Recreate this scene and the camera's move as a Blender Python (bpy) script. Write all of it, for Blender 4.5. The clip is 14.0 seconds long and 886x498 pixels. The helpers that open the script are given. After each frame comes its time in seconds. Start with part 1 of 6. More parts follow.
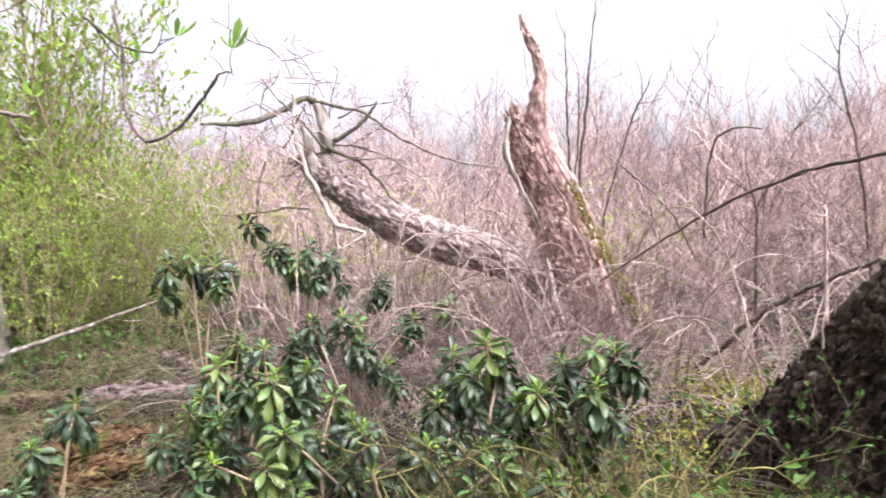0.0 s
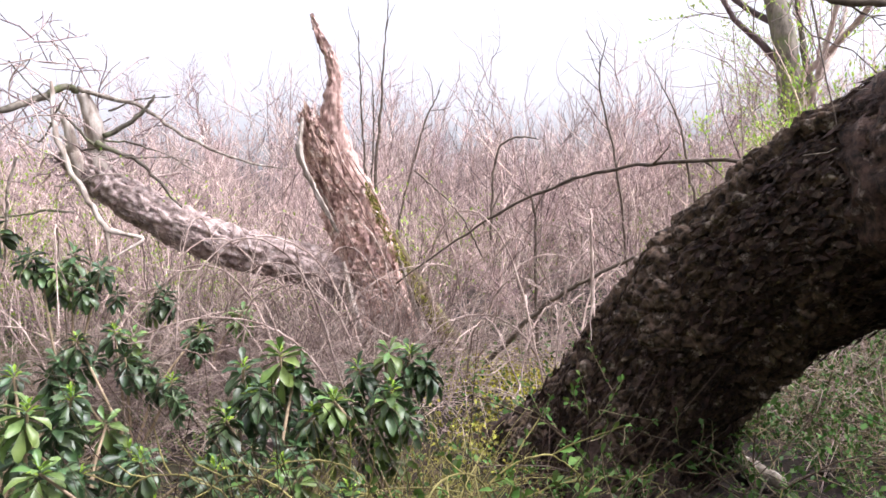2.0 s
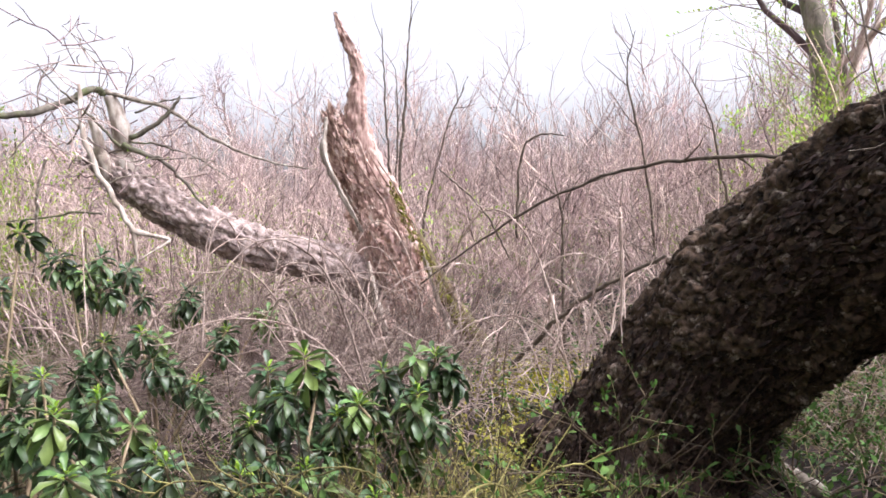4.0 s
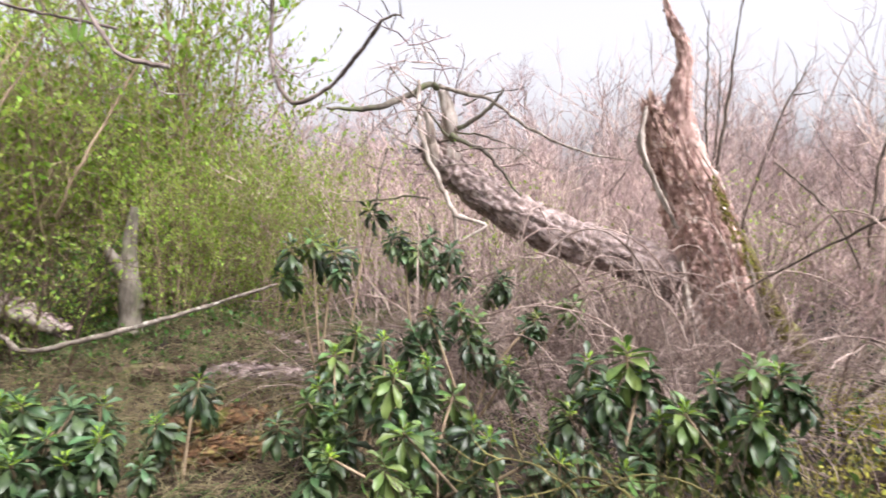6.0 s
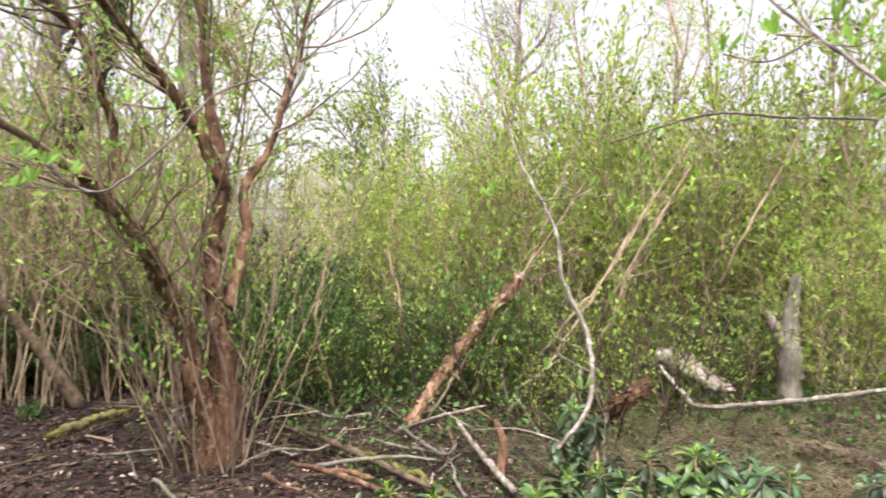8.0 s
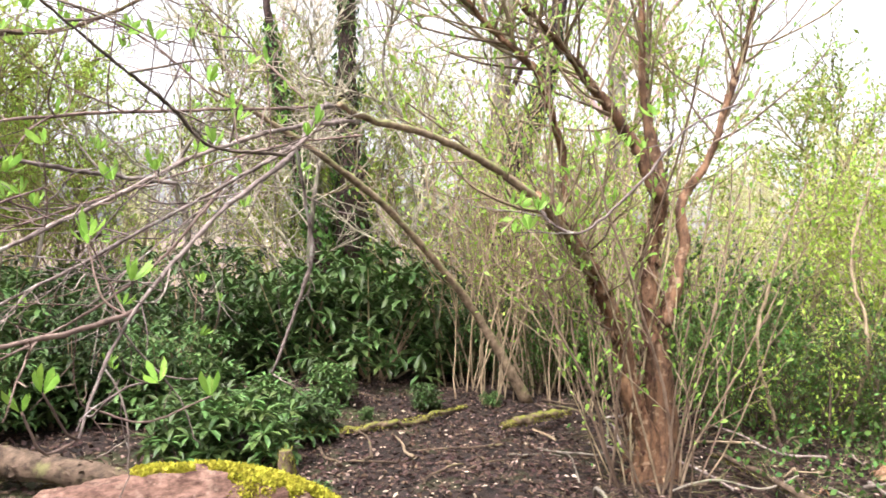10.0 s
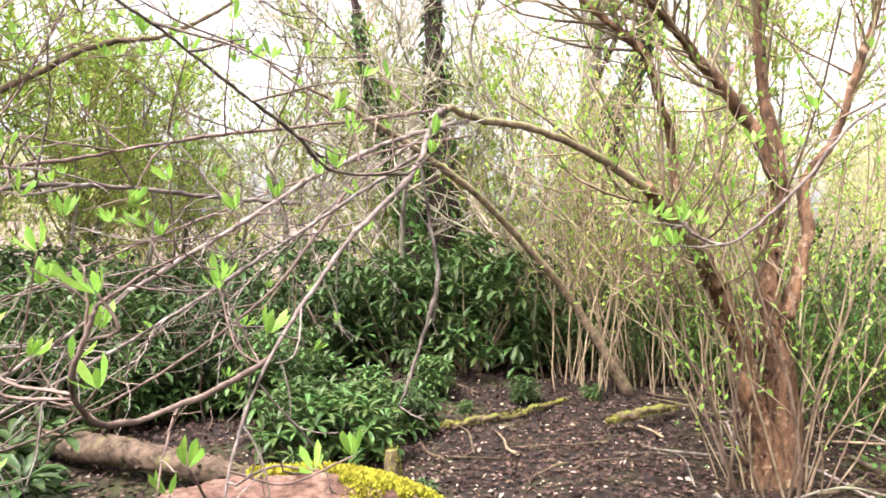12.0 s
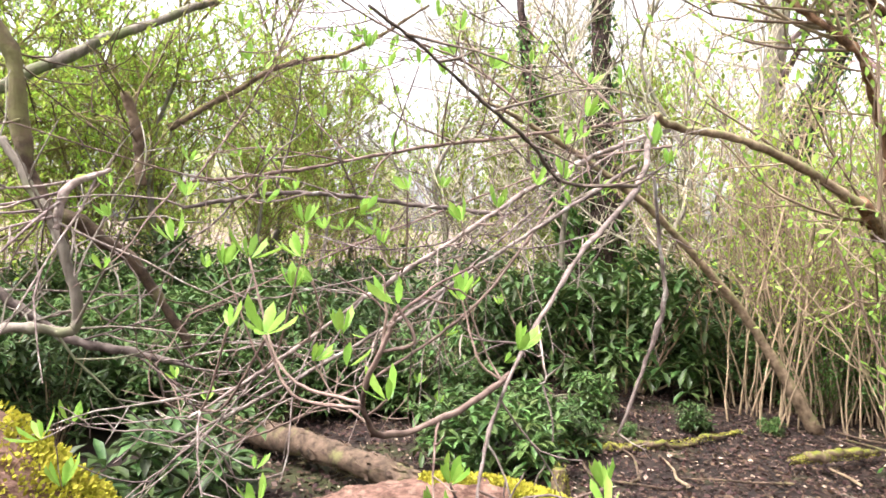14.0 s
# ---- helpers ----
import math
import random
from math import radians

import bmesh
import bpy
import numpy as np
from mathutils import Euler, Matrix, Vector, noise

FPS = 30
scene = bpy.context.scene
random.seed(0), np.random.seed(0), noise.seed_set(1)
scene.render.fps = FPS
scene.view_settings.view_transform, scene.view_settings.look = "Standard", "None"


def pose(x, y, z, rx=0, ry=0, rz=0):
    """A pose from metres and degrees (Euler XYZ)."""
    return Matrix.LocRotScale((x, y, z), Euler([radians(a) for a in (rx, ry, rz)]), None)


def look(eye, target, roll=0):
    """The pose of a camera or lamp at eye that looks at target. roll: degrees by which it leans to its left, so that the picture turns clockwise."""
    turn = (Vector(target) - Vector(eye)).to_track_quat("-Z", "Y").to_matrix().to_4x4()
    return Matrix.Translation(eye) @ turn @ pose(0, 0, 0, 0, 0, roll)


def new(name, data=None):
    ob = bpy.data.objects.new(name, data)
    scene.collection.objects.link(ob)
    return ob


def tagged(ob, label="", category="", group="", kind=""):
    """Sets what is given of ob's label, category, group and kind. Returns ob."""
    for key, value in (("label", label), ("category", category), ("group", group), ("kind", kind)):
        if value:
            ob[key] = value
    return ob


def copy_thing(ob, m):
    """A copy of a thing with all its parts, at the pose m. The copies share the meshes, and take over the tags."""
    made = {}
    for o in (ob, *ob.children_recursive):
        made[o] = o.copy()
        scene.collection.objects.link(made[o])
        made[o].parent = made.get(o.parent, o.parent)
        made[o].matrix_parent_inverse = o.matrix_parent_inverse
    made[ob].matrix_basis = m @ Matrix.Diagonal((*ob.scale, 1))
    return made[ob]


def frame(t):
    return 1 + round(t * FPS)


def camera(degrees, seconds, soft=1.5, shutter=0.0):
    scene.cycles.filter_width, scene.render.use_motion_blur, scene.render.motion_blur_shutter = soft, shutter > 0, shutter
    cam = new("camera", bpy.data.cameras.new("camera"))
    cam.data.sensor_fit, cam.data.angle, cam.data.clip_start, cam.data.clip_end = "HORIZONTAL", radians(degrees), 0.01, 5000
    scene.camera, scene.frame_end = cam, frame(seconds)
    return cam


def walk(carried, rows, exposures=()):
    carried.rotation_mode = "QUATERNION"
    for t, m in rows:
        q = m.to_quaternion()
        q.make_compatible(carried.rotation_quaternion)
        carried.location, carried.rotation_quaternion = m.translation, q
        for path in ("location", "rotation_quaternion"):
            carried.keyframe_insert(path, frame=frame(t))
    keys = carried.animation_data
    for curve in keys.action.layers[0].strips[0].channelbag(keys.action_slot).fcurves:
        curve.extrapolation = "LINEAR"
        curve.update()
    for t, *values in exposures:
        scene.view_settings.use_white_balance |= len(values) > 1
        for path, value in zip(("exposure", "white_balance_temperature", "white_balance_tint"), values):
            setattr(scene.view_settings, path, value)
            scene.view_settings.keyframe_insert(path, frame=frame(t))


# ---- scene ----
cam = camera(68.3, 14.0, soft=1.65, shutter=0.25)
PATH = [
    (0, (0.635, 0.53, 1.337), (0.461, 2.52, 1.234), -2.1),
    (0.5, (0.659, 0.545, 1.34), (0.747, 2.539, 1.216), -0.6),
    (1, (0.672, 0.551, 1.344), (0.933, 2.53, 1.211), -1.3),
    (1.5, (0.676, 0.565, 1.36), (1.077, 2.52, 1.225), -1.6),
    (2, (0.661, 0.574, 1.346), (1.093, 2.523, 1.227), -2.1),
    (2.2, (0.659, 0.585, 1.348), (1.1, 2.532, 1.227), -1.9),
    (4.3, (0.67, 0.635, 1.364), (0.979, 2.607, 1.242), -2.9),
    (4.5, (0.648, 0.62, 1.385), (0.884, 2.603, 1.277), -3.2),
    (5, (0.616, 0.619, 1.398), (0.612, 2.618, 1.324), -2.6),
    (5.5, (0.543, 0.711, 1.365), (0.232, 2.681, 1.222), -0.2),
    (6, (0.476, 0.742, 1.322), (-0.014, 2.677, 1.207), 0.2),
    (6.5, (0.39, 0.666, 1.354), (-0.594, 2.407, 1.307), 0.3),
    (7, (0.363, 0.632, 1.369), (-1.025, 2.072, 1.339), 0.7),
    (7.5, (0.358, 0.582, 1.417), (-1.269, 1.745, 1.453), 0.5),
    (8, (0.343, 0.527, 1.38), (-1.48, 1.347, 1.435), 0.7),
    (8.5, (0.314, 0.438, 1.411), (-1.599, 1.021, 1.445), 0.8),
    (9, (0.342, 0.445, 1.436), (-1.654, 0.55, 1.492), -0.8),
    (9.2, (0.334, 0.448, 1.43), (-1.665, 0.404, 1.497), 0.2),
    (11.3, (0.205, 0.318, 1.541), (-1.707, -0.269, 1.536), 0.2),
    (11.5, (0.203, 0.317, 1.543), (-1.706, -0.278, 1.538), -0.2),
    (12, (0.194, 0.29, 1.54), (-1.699, -0.355, 1.518), 0.9),
    (12.5, (0.197, 0.263, 1.544), (-1.662, -0.473, 1.506), 1.3),
    (13, (0.202, 0.223, 1.544), (-1.603, -0.637, 1.531), 1.5),
    (13.5, (0.209, 0.183, 1.541), (-1.529, -0.807, 1.521), 2.6),
    (14, (0.211, 0.15, 1.541), (-1.488, -0.905, 1.537), 2.8),
]
EXPOSURES = [(0.0, 1.46, 6100, 21), (2.2, 1.3, 6100, 19), (4.5, 1.26, 6150, 18), (5.5, 1.12, 6250, 18), (6.5, 1.27, 6350, 17), (7.5, 1.36, 6350, 17), (8.5, 1.42, 6400, 16), (9.0, 1.58, 6400, 16), (11.5, 2.12, 6500, 16), (14.0, 2.14, 6500, 16)]
walk(cam, [(t, look(eye, target, roll)) for t, eye, target, roll in PATH], EXPOSURES)

# ---- overcast light ----
SUN_TURN, SUN_HEIGHT = 118.0, 58.0
world = bpy.data.worlds.new("overcast_sky")
scene.world = world
world.use_nodes = True
wn = world.node_tree.nodes
sky = wn.new("ShaderNodeTexSky")
sky.sky_type, sky.sun_disc = "NISHITA", False
sky.sun_elevation, sky.sun_rotation = radians(SUN_HEIGHT), radians(SUN_TURN)
sky.air_density, sky.dust_density, sky.ozone_density = 1.0, 6.0, 1.0
cloud = wn.new("ShaderNodeHueSaturation")
cloud.inputs["Saturation"].default_value = 0.12
world.node_tree.links.new(sky.outputs[0], cloud.inputs["Color"])
world.node_tree.links.new(cloud.outputs[0], wn["Background"].inputs["Color"])
wn["Background"].inputs["Strength"].default_value = 0.15
sun = new("sun", bpy.data.lights.new("sun", "SUN"))
sun.data.energy, sun.data.angle, sun.data.color = 1.5, radians(25), (1.0, 0.97, 0.93)
a, e = radians(SUN_TURN), radians(SUN_HEIGHT)
sun.matrix_basis = look((math.sin(a) * math.cos(e) * 50, math.cos(a) * math.cos(e) * 50, math.sin(e) * 50), (0, 0, 0))


# ---- numbers ----
def hashed(i, seed):
    h = (i[..., 0] * 374761393 + i[..., 1] * 668265263 + i[..., 2] * 1442695041 + seed * 974711) & 0xFFFFFFFF
    h = ((h ^ (h >> 13)) * 1274126177) & 0xFFFFFFFF
    return ((h ^ (h >> 16)) & 0xFFFF) / 65535.0


def vnoise(p, seed=0):
    """Smooth value noise, 0 to 1, at the rows of p."""
    p = np.asarray(p, float)
    i = np.floor(p).astype(np.int64)
    f = p - i
    f = f * f * (3 - 2 * f)
    out = 0
    for dx in (0, 1):
        for dy in (0, 1):
            for dz in (0, 1):
                w = (f[..., 0] if dx else 1 - f[..., 0]) * (f[..., 1] if dy else 1 - f[..., 1]) * (f[..., 2] if dz else 1 - f[..., 2])
                out = out + w * hashed(i + np.array((dx, dy, dz)), seed)
    return out


def fbm(p, octaves=4, seed=0):
    p = np.asarray(p, float)
    return sum(vnoise(p * 2 ** k, seed + k) * 0.5 ** k for k in range(octaves)) / sum(0.5 ** k for k in range(octaves))


def cells(u, v, around, seed=0):
    """Distance to the edge of scattered cells; u wraps after `around` cells."""
    iu, iv = np.floor(u).astype(np.int64), np.floor(v).astype(np.int64)
    best, second = np.full(u.shape, 9.0), np.full(u.shape, 9.0)
    tone = np.zeros(u.shape)
    for du in (-1, 0, 1):
        for dv in (-1, 0, 1):
            key = np.stack([(iu + du) % around, iv + dv, np.zeros_like(iu)], -1)
            d = np.hypot(iu + du + hashed(key, seed) - u, iv + dv + hashed(key, seed + 5) - v)
            second = np.where(d < best, best, np.minimum(second, d))
            tone = np.where(d < best, hashed(key, seed + 9), tone)
            best = np.minimum(best, d)
    return second - best, tone


def unit(v):
    return v / np.maximum(np.linalg.norm(v, axis=-1, keepdims=True), 1e-9)


def ground_z(x, y):
    """Height of the ground: a flat clearing with humps, rising to a wooded slope."""
    x, y = np.asarray(x, float), np.asarray(y, float)
    p = np.stack([x, y, 0 * x], -1)
    d = np.hypot(x, y)
    hump = 0.16 * (fbm(p * 0.55, 3, 3) - 0.5) + 0.05 * (fbm(p * 2.6, 3, 8) - 0.5)
    rise = np.clip((y - 9) / 45, 0, 1) ** 1.3 * 1.5 + np.clip((-x - 11) / 40, 0, 1) ** 1.2 * 3.0
    for cx, cy, high, wide in ((-3.1, 6.0, 0.26, 0.6), (-2.0, 6.1, 0.22, 0.5), (-1.3, 6.9, 0.24, 0.7), (-2.5, 5.5, 0.12, 0.35)):
        rise = rise + high * np.exp(-((x - cx) ** 2 + (y - cy) ** 2 * 2) / wide ** 2)
    return hump * np.clip(d / 2, 0.3, 1.6) + rise


def gz(x, y):
    return float(ground_z(np.array([x]), np.array([y]))[0])


def on_ground(bearing, distance):
    """A place at so many degrees to the left of ahead, on the ground."""
    b = radians(bearing)
    x, y = -0.15 - math.sin(b) * distance, 0.1 + math.cos(b) * distance
    return x, y, gz(x, y)


def curve(points, n):
    """A smooth line through the points, n rows."""
    p = np.array(points, float)
    if len(p) == 2:
        return p[0] + (p[1] - p[0]) * np.linspace(0, 1, n)[:, None]
    q = np.vstack([2 * p[0] - p[1], p, 2 * p[-1] - p[-2]])
    t = np.linspace(0, len(p) - 1 - 1e-6, n)
    i, f = t.astype(int), (t % 1)[:, None]
    a, b, c, d = q[i], q[i + 1], q[i + 2], q[i + 3]
    return 0.5 * (2 * b + (c - a) * f + (2 * a - 5 * b + 4 * c - d) * f ** 2 + (3 * b - a - 3 * c + d) * f ** 3)


def spread(values, n):
    return np.interp(np.linspace(0, len(values) - 1, n), np.arange(len(values)), values)


# ---- meshes ----
class Bag:
    """Vertices and faces of one mesh."""

    def __init__(self):
        self.v, self.q, self.t, self.n = [], [], [], 0

    def add(self, v, q=None, t=None):
        v = np.asarray(v, float).reshape(-1, 3)
        if q is not None and len(q):
            self.q.append(np.asarray(q).reshape(-1, 4) + self.n)
        if t is not None and len(t):
            self.t.append(np.asarray(t).reshape(-1, 3) + self.n)
        self.v.append(v)
        self.n += len(v)

    def mesh(self, name, shift=(0, 0, 0)):
        v = np.vstack(self.v) - np.array(shift, float)
        q = np.vstack(self.q) if self.q else np.zeros((0, 4), int)
        t = np.vstack(self.t) if self.t else np.zeros((0, 3), int)
        m = bpy.data.meshes.new(name)
        m.vertices.add(len(v))
        m.vertices.foreach_set("co", v.astype(np.float32).ravel())
        m.loops.add(q.size + t.size)
        m.loops.foreach_set("vertex_index", np.concatenate([q.ravel(), t.ravel()]).astype(np.int32))
        m.polygons.add(len(q) + len(t))
        m.polygons.foreach_set("loop_start", np.concatenate([np.arange(len(q)) * 4, q.size + np.arange(len(t)) * 3]).astype(np.int32))
        m.polygons.foreach_set("use_smooth", np.ones(len(q) + len(t), bool))
        m.update(calc_edges=True)
        return m


def tubes(bag, paths, radii, sides=3):
    """Many round shoots at once: paths (m, n, 3), radii (m, n)."""
    paths, radii = np.asarray(paths, float), np.asarray(radii, float)
    m, n, _ = paths.shape
    tang = unit(np.gradient(paths, axis=1))
    mean = np.abs(unit(paths[:, -1] - paths[:, 0]))
    ref = np.eye(3)[np.argmin(mean, axis=1)][:, None, :]
    s = unit(np.cross(tang, np.broadcast_to(ref, tang.shape)))
    u = np.cross(tang, s)
    ang = np.arange(sides) * 2 * math.pi / sides
    ring = s[:, :, None] * np.cos(ang)[None, None, :, None] + u[:, :, None] * np.sin(ang)[None, None, :, None]
    v = paths[:, :, None] + ring * radii[:, :, None, None]
    k = np.arange(sides)
    base = (np.arange(m) * n * sides)[:, None, None] + (np.arange(n - 1) * sides)[None, :, None]
    q = np.stack([base + k, base + (k + 1) % sides, base + sides + (k + 1) % sides, base + sides + k], -1)
    bag.add(v, q)


def trunk(bag, points, radii, sides, rings, relief, flat=1.0, closed=True, wander=0.0):
    """One thick limb along a curve; relief(angle, along, place) gives its bark in metres."""
    c, r = curve(points, rings), spread(radii, rings)
    if wander:
        s = np.linspace(0, 1, rings)[:, None] * np.linalg.norm(np.diff(np.array(points, float), axis=0), axis=1).sum() / max(radii)
        for q in range(3):
            c[:, q] += wander * r * 2 * (fbm(np.hstack([s * 0.22, s * 0.0 + 7.3 * q, s * 0.0]) + c[0], 3, 17) - 0.5)
    tang = unit(np.gradient(c, axis=0))
    s = [unit(np.cross(tang[0], (0.3, 0.2, 0.93) if abs(tang[0][2]) < 0.8 else (0, 1, 0.1)))]
    for k in range(1, rings):
        s.append(unit(s[-1] - tang[k] * (s[-1] @ tang[k])))
    s = np.array(s)
    u = np.cross(tang, s)
    ang = np.arange(sides) * 2 * math.pi / sides
    along = np.concatenate([[0], np.cumsum(np.linalg.norm(np.diff(c, axis=0), axis=1))])
    A, S = np.meshgrid(ang, along)
    ring = s[:, None] * np.cos(A)[..., None] + u[:, None] * np.sin(A)[..., None] * flat
    v = c[:, None] + ring * r[:, None, None]
    v = v + unit(ring) * relief(A, S, v)[..., None]
    k, base = np.arange(sides), (np.arange(rings - 1) * sides)[:, None]
    q = np.stack([base + k, base + (k + 1) % sides, base + sides + (k + 1) % sides, base + sides + k], -1)
    v = v.reshape(-1, 3)
    t = []
    if closed:
        n = len(v)
        v = np.vstack([v, c[0], c[-1]])
        top = (rings - 1) * sides
        t = [(n, (j + 1) % sides, j) for j in range(sides)] + [(n + 1, top + j, top + (j + 1) % sides) for j in range(sides)]
    bag.add(v, q, t)


LEAF_V = np.array([(0, 0, 0), (.34, -.37, .05), (.34, 0, 0), (.34, .37, .05), (.74, -.46, .0), (.74, 0, -.07), (.74, .46, .0), (1, 0, -.16)])
LEAF_Q = np.array([(1, 2, 5, 4), (2, 3, 6, 5)])
LEAF_T = np.array([(0, 2, 1), (0, 3, 2), (4, 5, 7), (5, 6, 7)])
CHIP_V = np.array([(0, 0, 0), (.5, -.5, .06), (1, 0, 0), (.5, .5, .06)])
CHIP_Q = np.array([(0, 1, 2, 3)])


def leaves(bag, place, way, up, length, width, fine=True, droop=1.0):
    """Many leaves: where each begins, the way it points, its upper side, its size."""
    way = unit(np.asarray(way, float))
    side = unit(np.cross(way, up))
    up = np.cross(side, way)
    tv = (LEAF_V if fine else CHIP_V)
    length, width = np.broadcast_to(length, (len(way),)), np.broadcast_to(width, (len(way),))
    v = (np.asarray(place)[:, None] + way[:, None] * tv[None, :, :1] * length[:, None, None]
         + side[:, None] * tv[None, :, 1:2] * width[:, None, None] + up[:, None] * tv[None, :, 2:] * length[:, None, None] * droop)
    base = np.arange(len(way))[:, None, None] * len(tv)
    if fine:
        bag.add(v, LEAF_Q[None] + base, LEAF_T[None] + base)
    else:
        bag.add(v, CHIP_Q[None] + base)


def grow(rng, starts, ways, lengths, n, wobble=0.2, lift=0.0):
    """Wandering shoots: lift bends them up (or down)."""
    m = len(starts)
    p = np.zeros((m, n, 3))
    p[:, 0] = starts
    d = unit(np.asarray(ways, float))
    step = (np.asarray(lengths) / (n - 1))[:, None]
    for k in range(1, n):
        d = unit(d + rng.normal(0, wobble, (m, 3)) + np.array((0, 0, lift)))
        p[:, k] = p[:, k - 1] + d * step
    return p


def sprout(rng, paths, count, low, high, angle, short=0.6):
    """Side shoots of shoots: their starts, ways, and how far along the parent each stands."""
    m, n, _ = paths.shape
    f = np.repeat(np.linspace(low, high, count)[None], m, 0) + rng.uniform(-0.5, 0.5, (m, count)) * (high - low) / count
    f = np.clip(f, 0, 0.999) * (n - 1)
    i = f.astype(int)
    w = (f - i)[..., None]
    rows = np.arange(m)[:, None]
    a, b = paths[rows, i], paths[rows, i + 1]
    tang = unit(b - a).reshape(-1, 3)
    side = unit(np.cross(tang, unit(rng.normal(0, 1, tang.shape))))
    ang = np.radians(rng.normal(angle, angle * 0.3, len(tang)))[:, None]
    way = tang * np.cos(ang) + side * np.sin(ang)
    return (a + (b - a) * w).reshape(-1, 3), way, (f / (n - 1)).reshape(-1)


def thin(base, tip, m, n):
    return np.broadcast_to(np.linspace(1, 0, n) * (base - tip) + tip, (m, n))


def thing(name, label, category, group="", place=(0, 0, 0), kind=""):
    ob = new(name)
    ob.location = place
    ob.empty_display_size = 0.1
    return tagged(ob, label, category, group, kind)


def part(name, bag, material, parent=None, label="", shift=None):
    """Links a bag as one mesh under a thing or part."""
    origin = parent.location if parent and shift is None else (shift or (0, 0, 0))
    ob = new(name, bag.mesh(name, origin))
    ob.data.materials.append(material)
    ob.parent = parent
    if label:
        tagged(ob, label)
    return ob


def solid(name, bag, material, label, category, group="", kind=""):
    ob = new(name, bag.mesh(name))
    ob.data.materials.append(material)
    return tagged(ob, label, category, group, kind)


# ---- materials ----
def surface(name, dark, light, scale=8.0, rough=0.8, bump=0.3, fine=60.0, stretch=(1, 1, 1), patch=None, patch_scale=1.5, patch_at=(0.52, 0.62), vary=0.25, glow=0.0, spec=0.3, upward=False):
    """A natural surface: grain at two scales, patches of another colour, tone varied from piece to piece; glow: light let through (leaves)."""
    m = bpy.data.materials.new(name)
    m.use_nodes = True
    nodes, links = m.node_tree.nodes, m.node_tree.links
    shader = nodes["Principled BSDF"]
    coord, mapping = nodes.new("ShaderNodeTexCoord"), nodes.new("ShaderNodeMapping")
    mapping.inputs["Scale"].default_value = stretch
    links.new(coord.outputs["Object"], mapping.inputs["Vector"])

    def grain(s, detail, source=mapping):
        g = nodes.new("ShaderNodeTexNoise")
        g.inputs["Scale"].default_value, g.inputs["Detail"].default_value, g.inputs["Roughness"].default_value = s, detail, 0.65
        links.new(source.outputs["Vector" if source is mapping else "Object"], g.inputs["Vector"])
        return g

    ramp = nodes.new("ShaderNodeValToRGB")
    ramp.color_ramp.elements[0].position, ramp.color_ramp.elements[1].position = 0.36, 0.66
    ramp.color_ramp.elements[0].color, ramp.color_ramp.elements[1].color = (*dark, 1), (*light, 1)
    links.new(grain(scale, 5).outputs["Fac"], ramp.inputs["Fac"])
    colour = ramp.outputs["Color"]
    if patch:
        mask = nodes.new("ShaderNodeMapRange")
        mask.inputs["From Min"].default_value, mask.inputs["From Max"].default_value = patch_at
        g = grain(patch_scale, 4, coord)
        value = g.outputs["Fac"]
        if upward:
            geo, split, plus = nodes.new("ShaderNodeNewGeometry"), nodes.new("ShaderNodeSeparateXYZ"), nodes.new("ShaderNodeMath")
            links.new(geo.outputs["Normal"], split.inputs[0])
            plus.operation = "MULTIPLY_ADD"
            links.new(split.outputs["Z"], plus.inputs[0])
            plus.inputs[1].default_value = 0.22
            links.new(value, plus.inputs[2])
            value = plus.outputs[0]
        links.new(value, mask.inputs["Value"])
        mix = nodes.new("ShaderNodeMix")
        mix.data_type = "RGBA"
        links.new(mask.outputs[0], mix.inputs["Factor"])
        links.new(colour, mix.inputs["A"])
        mix.inputs["B"].default_value = (*patch, 1)
        colour = mix.outputs["Result"]
    if vary:
        geo, info, hsv, rng_ = nodes.new("ShaderNodeNewGeometry"), nodes.new("ShaderNodeObjectInfo"), nodes.new("ShaderNodeHueSaturation"), nodes.new("ShaderNodeMapRange")
        mean = nodes.new("ShaderNodeMath")
        mean.operation = "ADD"
        links.new(geo.outputs["Random Per Island"], mean.inputs[0])
        links.new(info.outputs["Random"], mean.inputs[1])
        rng_.inputs["From Max"].default_value = 2.0
        rng_.inputs["To Min"].default_value, rng_.inputs["To Max"].default_value = 1 - vary * 1.6, 1 + vary * 1.6
        links.new(mean.outputs[0], rng_.inputs["Value"])
        links.new(rng_.outputs[0], hsv.inputs["Value"])
        hue = nodes.new("ShaderNodeMapRange")
        hue.inputs["To Min"].default_value, hue.inputs["To Max"].default_value = 0.5 - vary * 0.06, 0.5 + vary * 0.06
        links.new(geo.outputs["Random Per Island"], hue.inputs["Value"])
        links.new(hue.outputs[0], hsv.inputs["Hue"])
        links.new(colour, hsv.inputs["Color"])
        colour = hsv.outputs["Color"]
    links.new(colour, shader.inputs["Base Color"])
    shader.inputs["Roughness"].default_value = rough
    shader.inputs["Specular IOR Level"].default_value = spec
    if bump:
        b = nodes.new("ShaderNodeBump")
        b.inputs["Strength"].default_value, b.inputs["Distance"].default_value = bump, 0.4 / fine
        links.new(grain(fine, 4).outputs["Fac"], b.inputs["Height"])
        links.new(b.outputs["Normal"], shader.inputs["Normal"])
    if glow:
        thru, both = nodes.new("ShaderNodeBsdfTranslucent"), nodes.new("ShaderNodeMixShader")
        links.new(colour, thru.inputs["Color"])
        both.inputs["Fac"].default_value = glow
        links.new(shader.outputs[0], both.inputs[1])
        links.new(thru.outputs[0], both.inputs[2])
        links.new(both.outputs[0], nodes["Material Output"].inputs["Surface"])
    return m


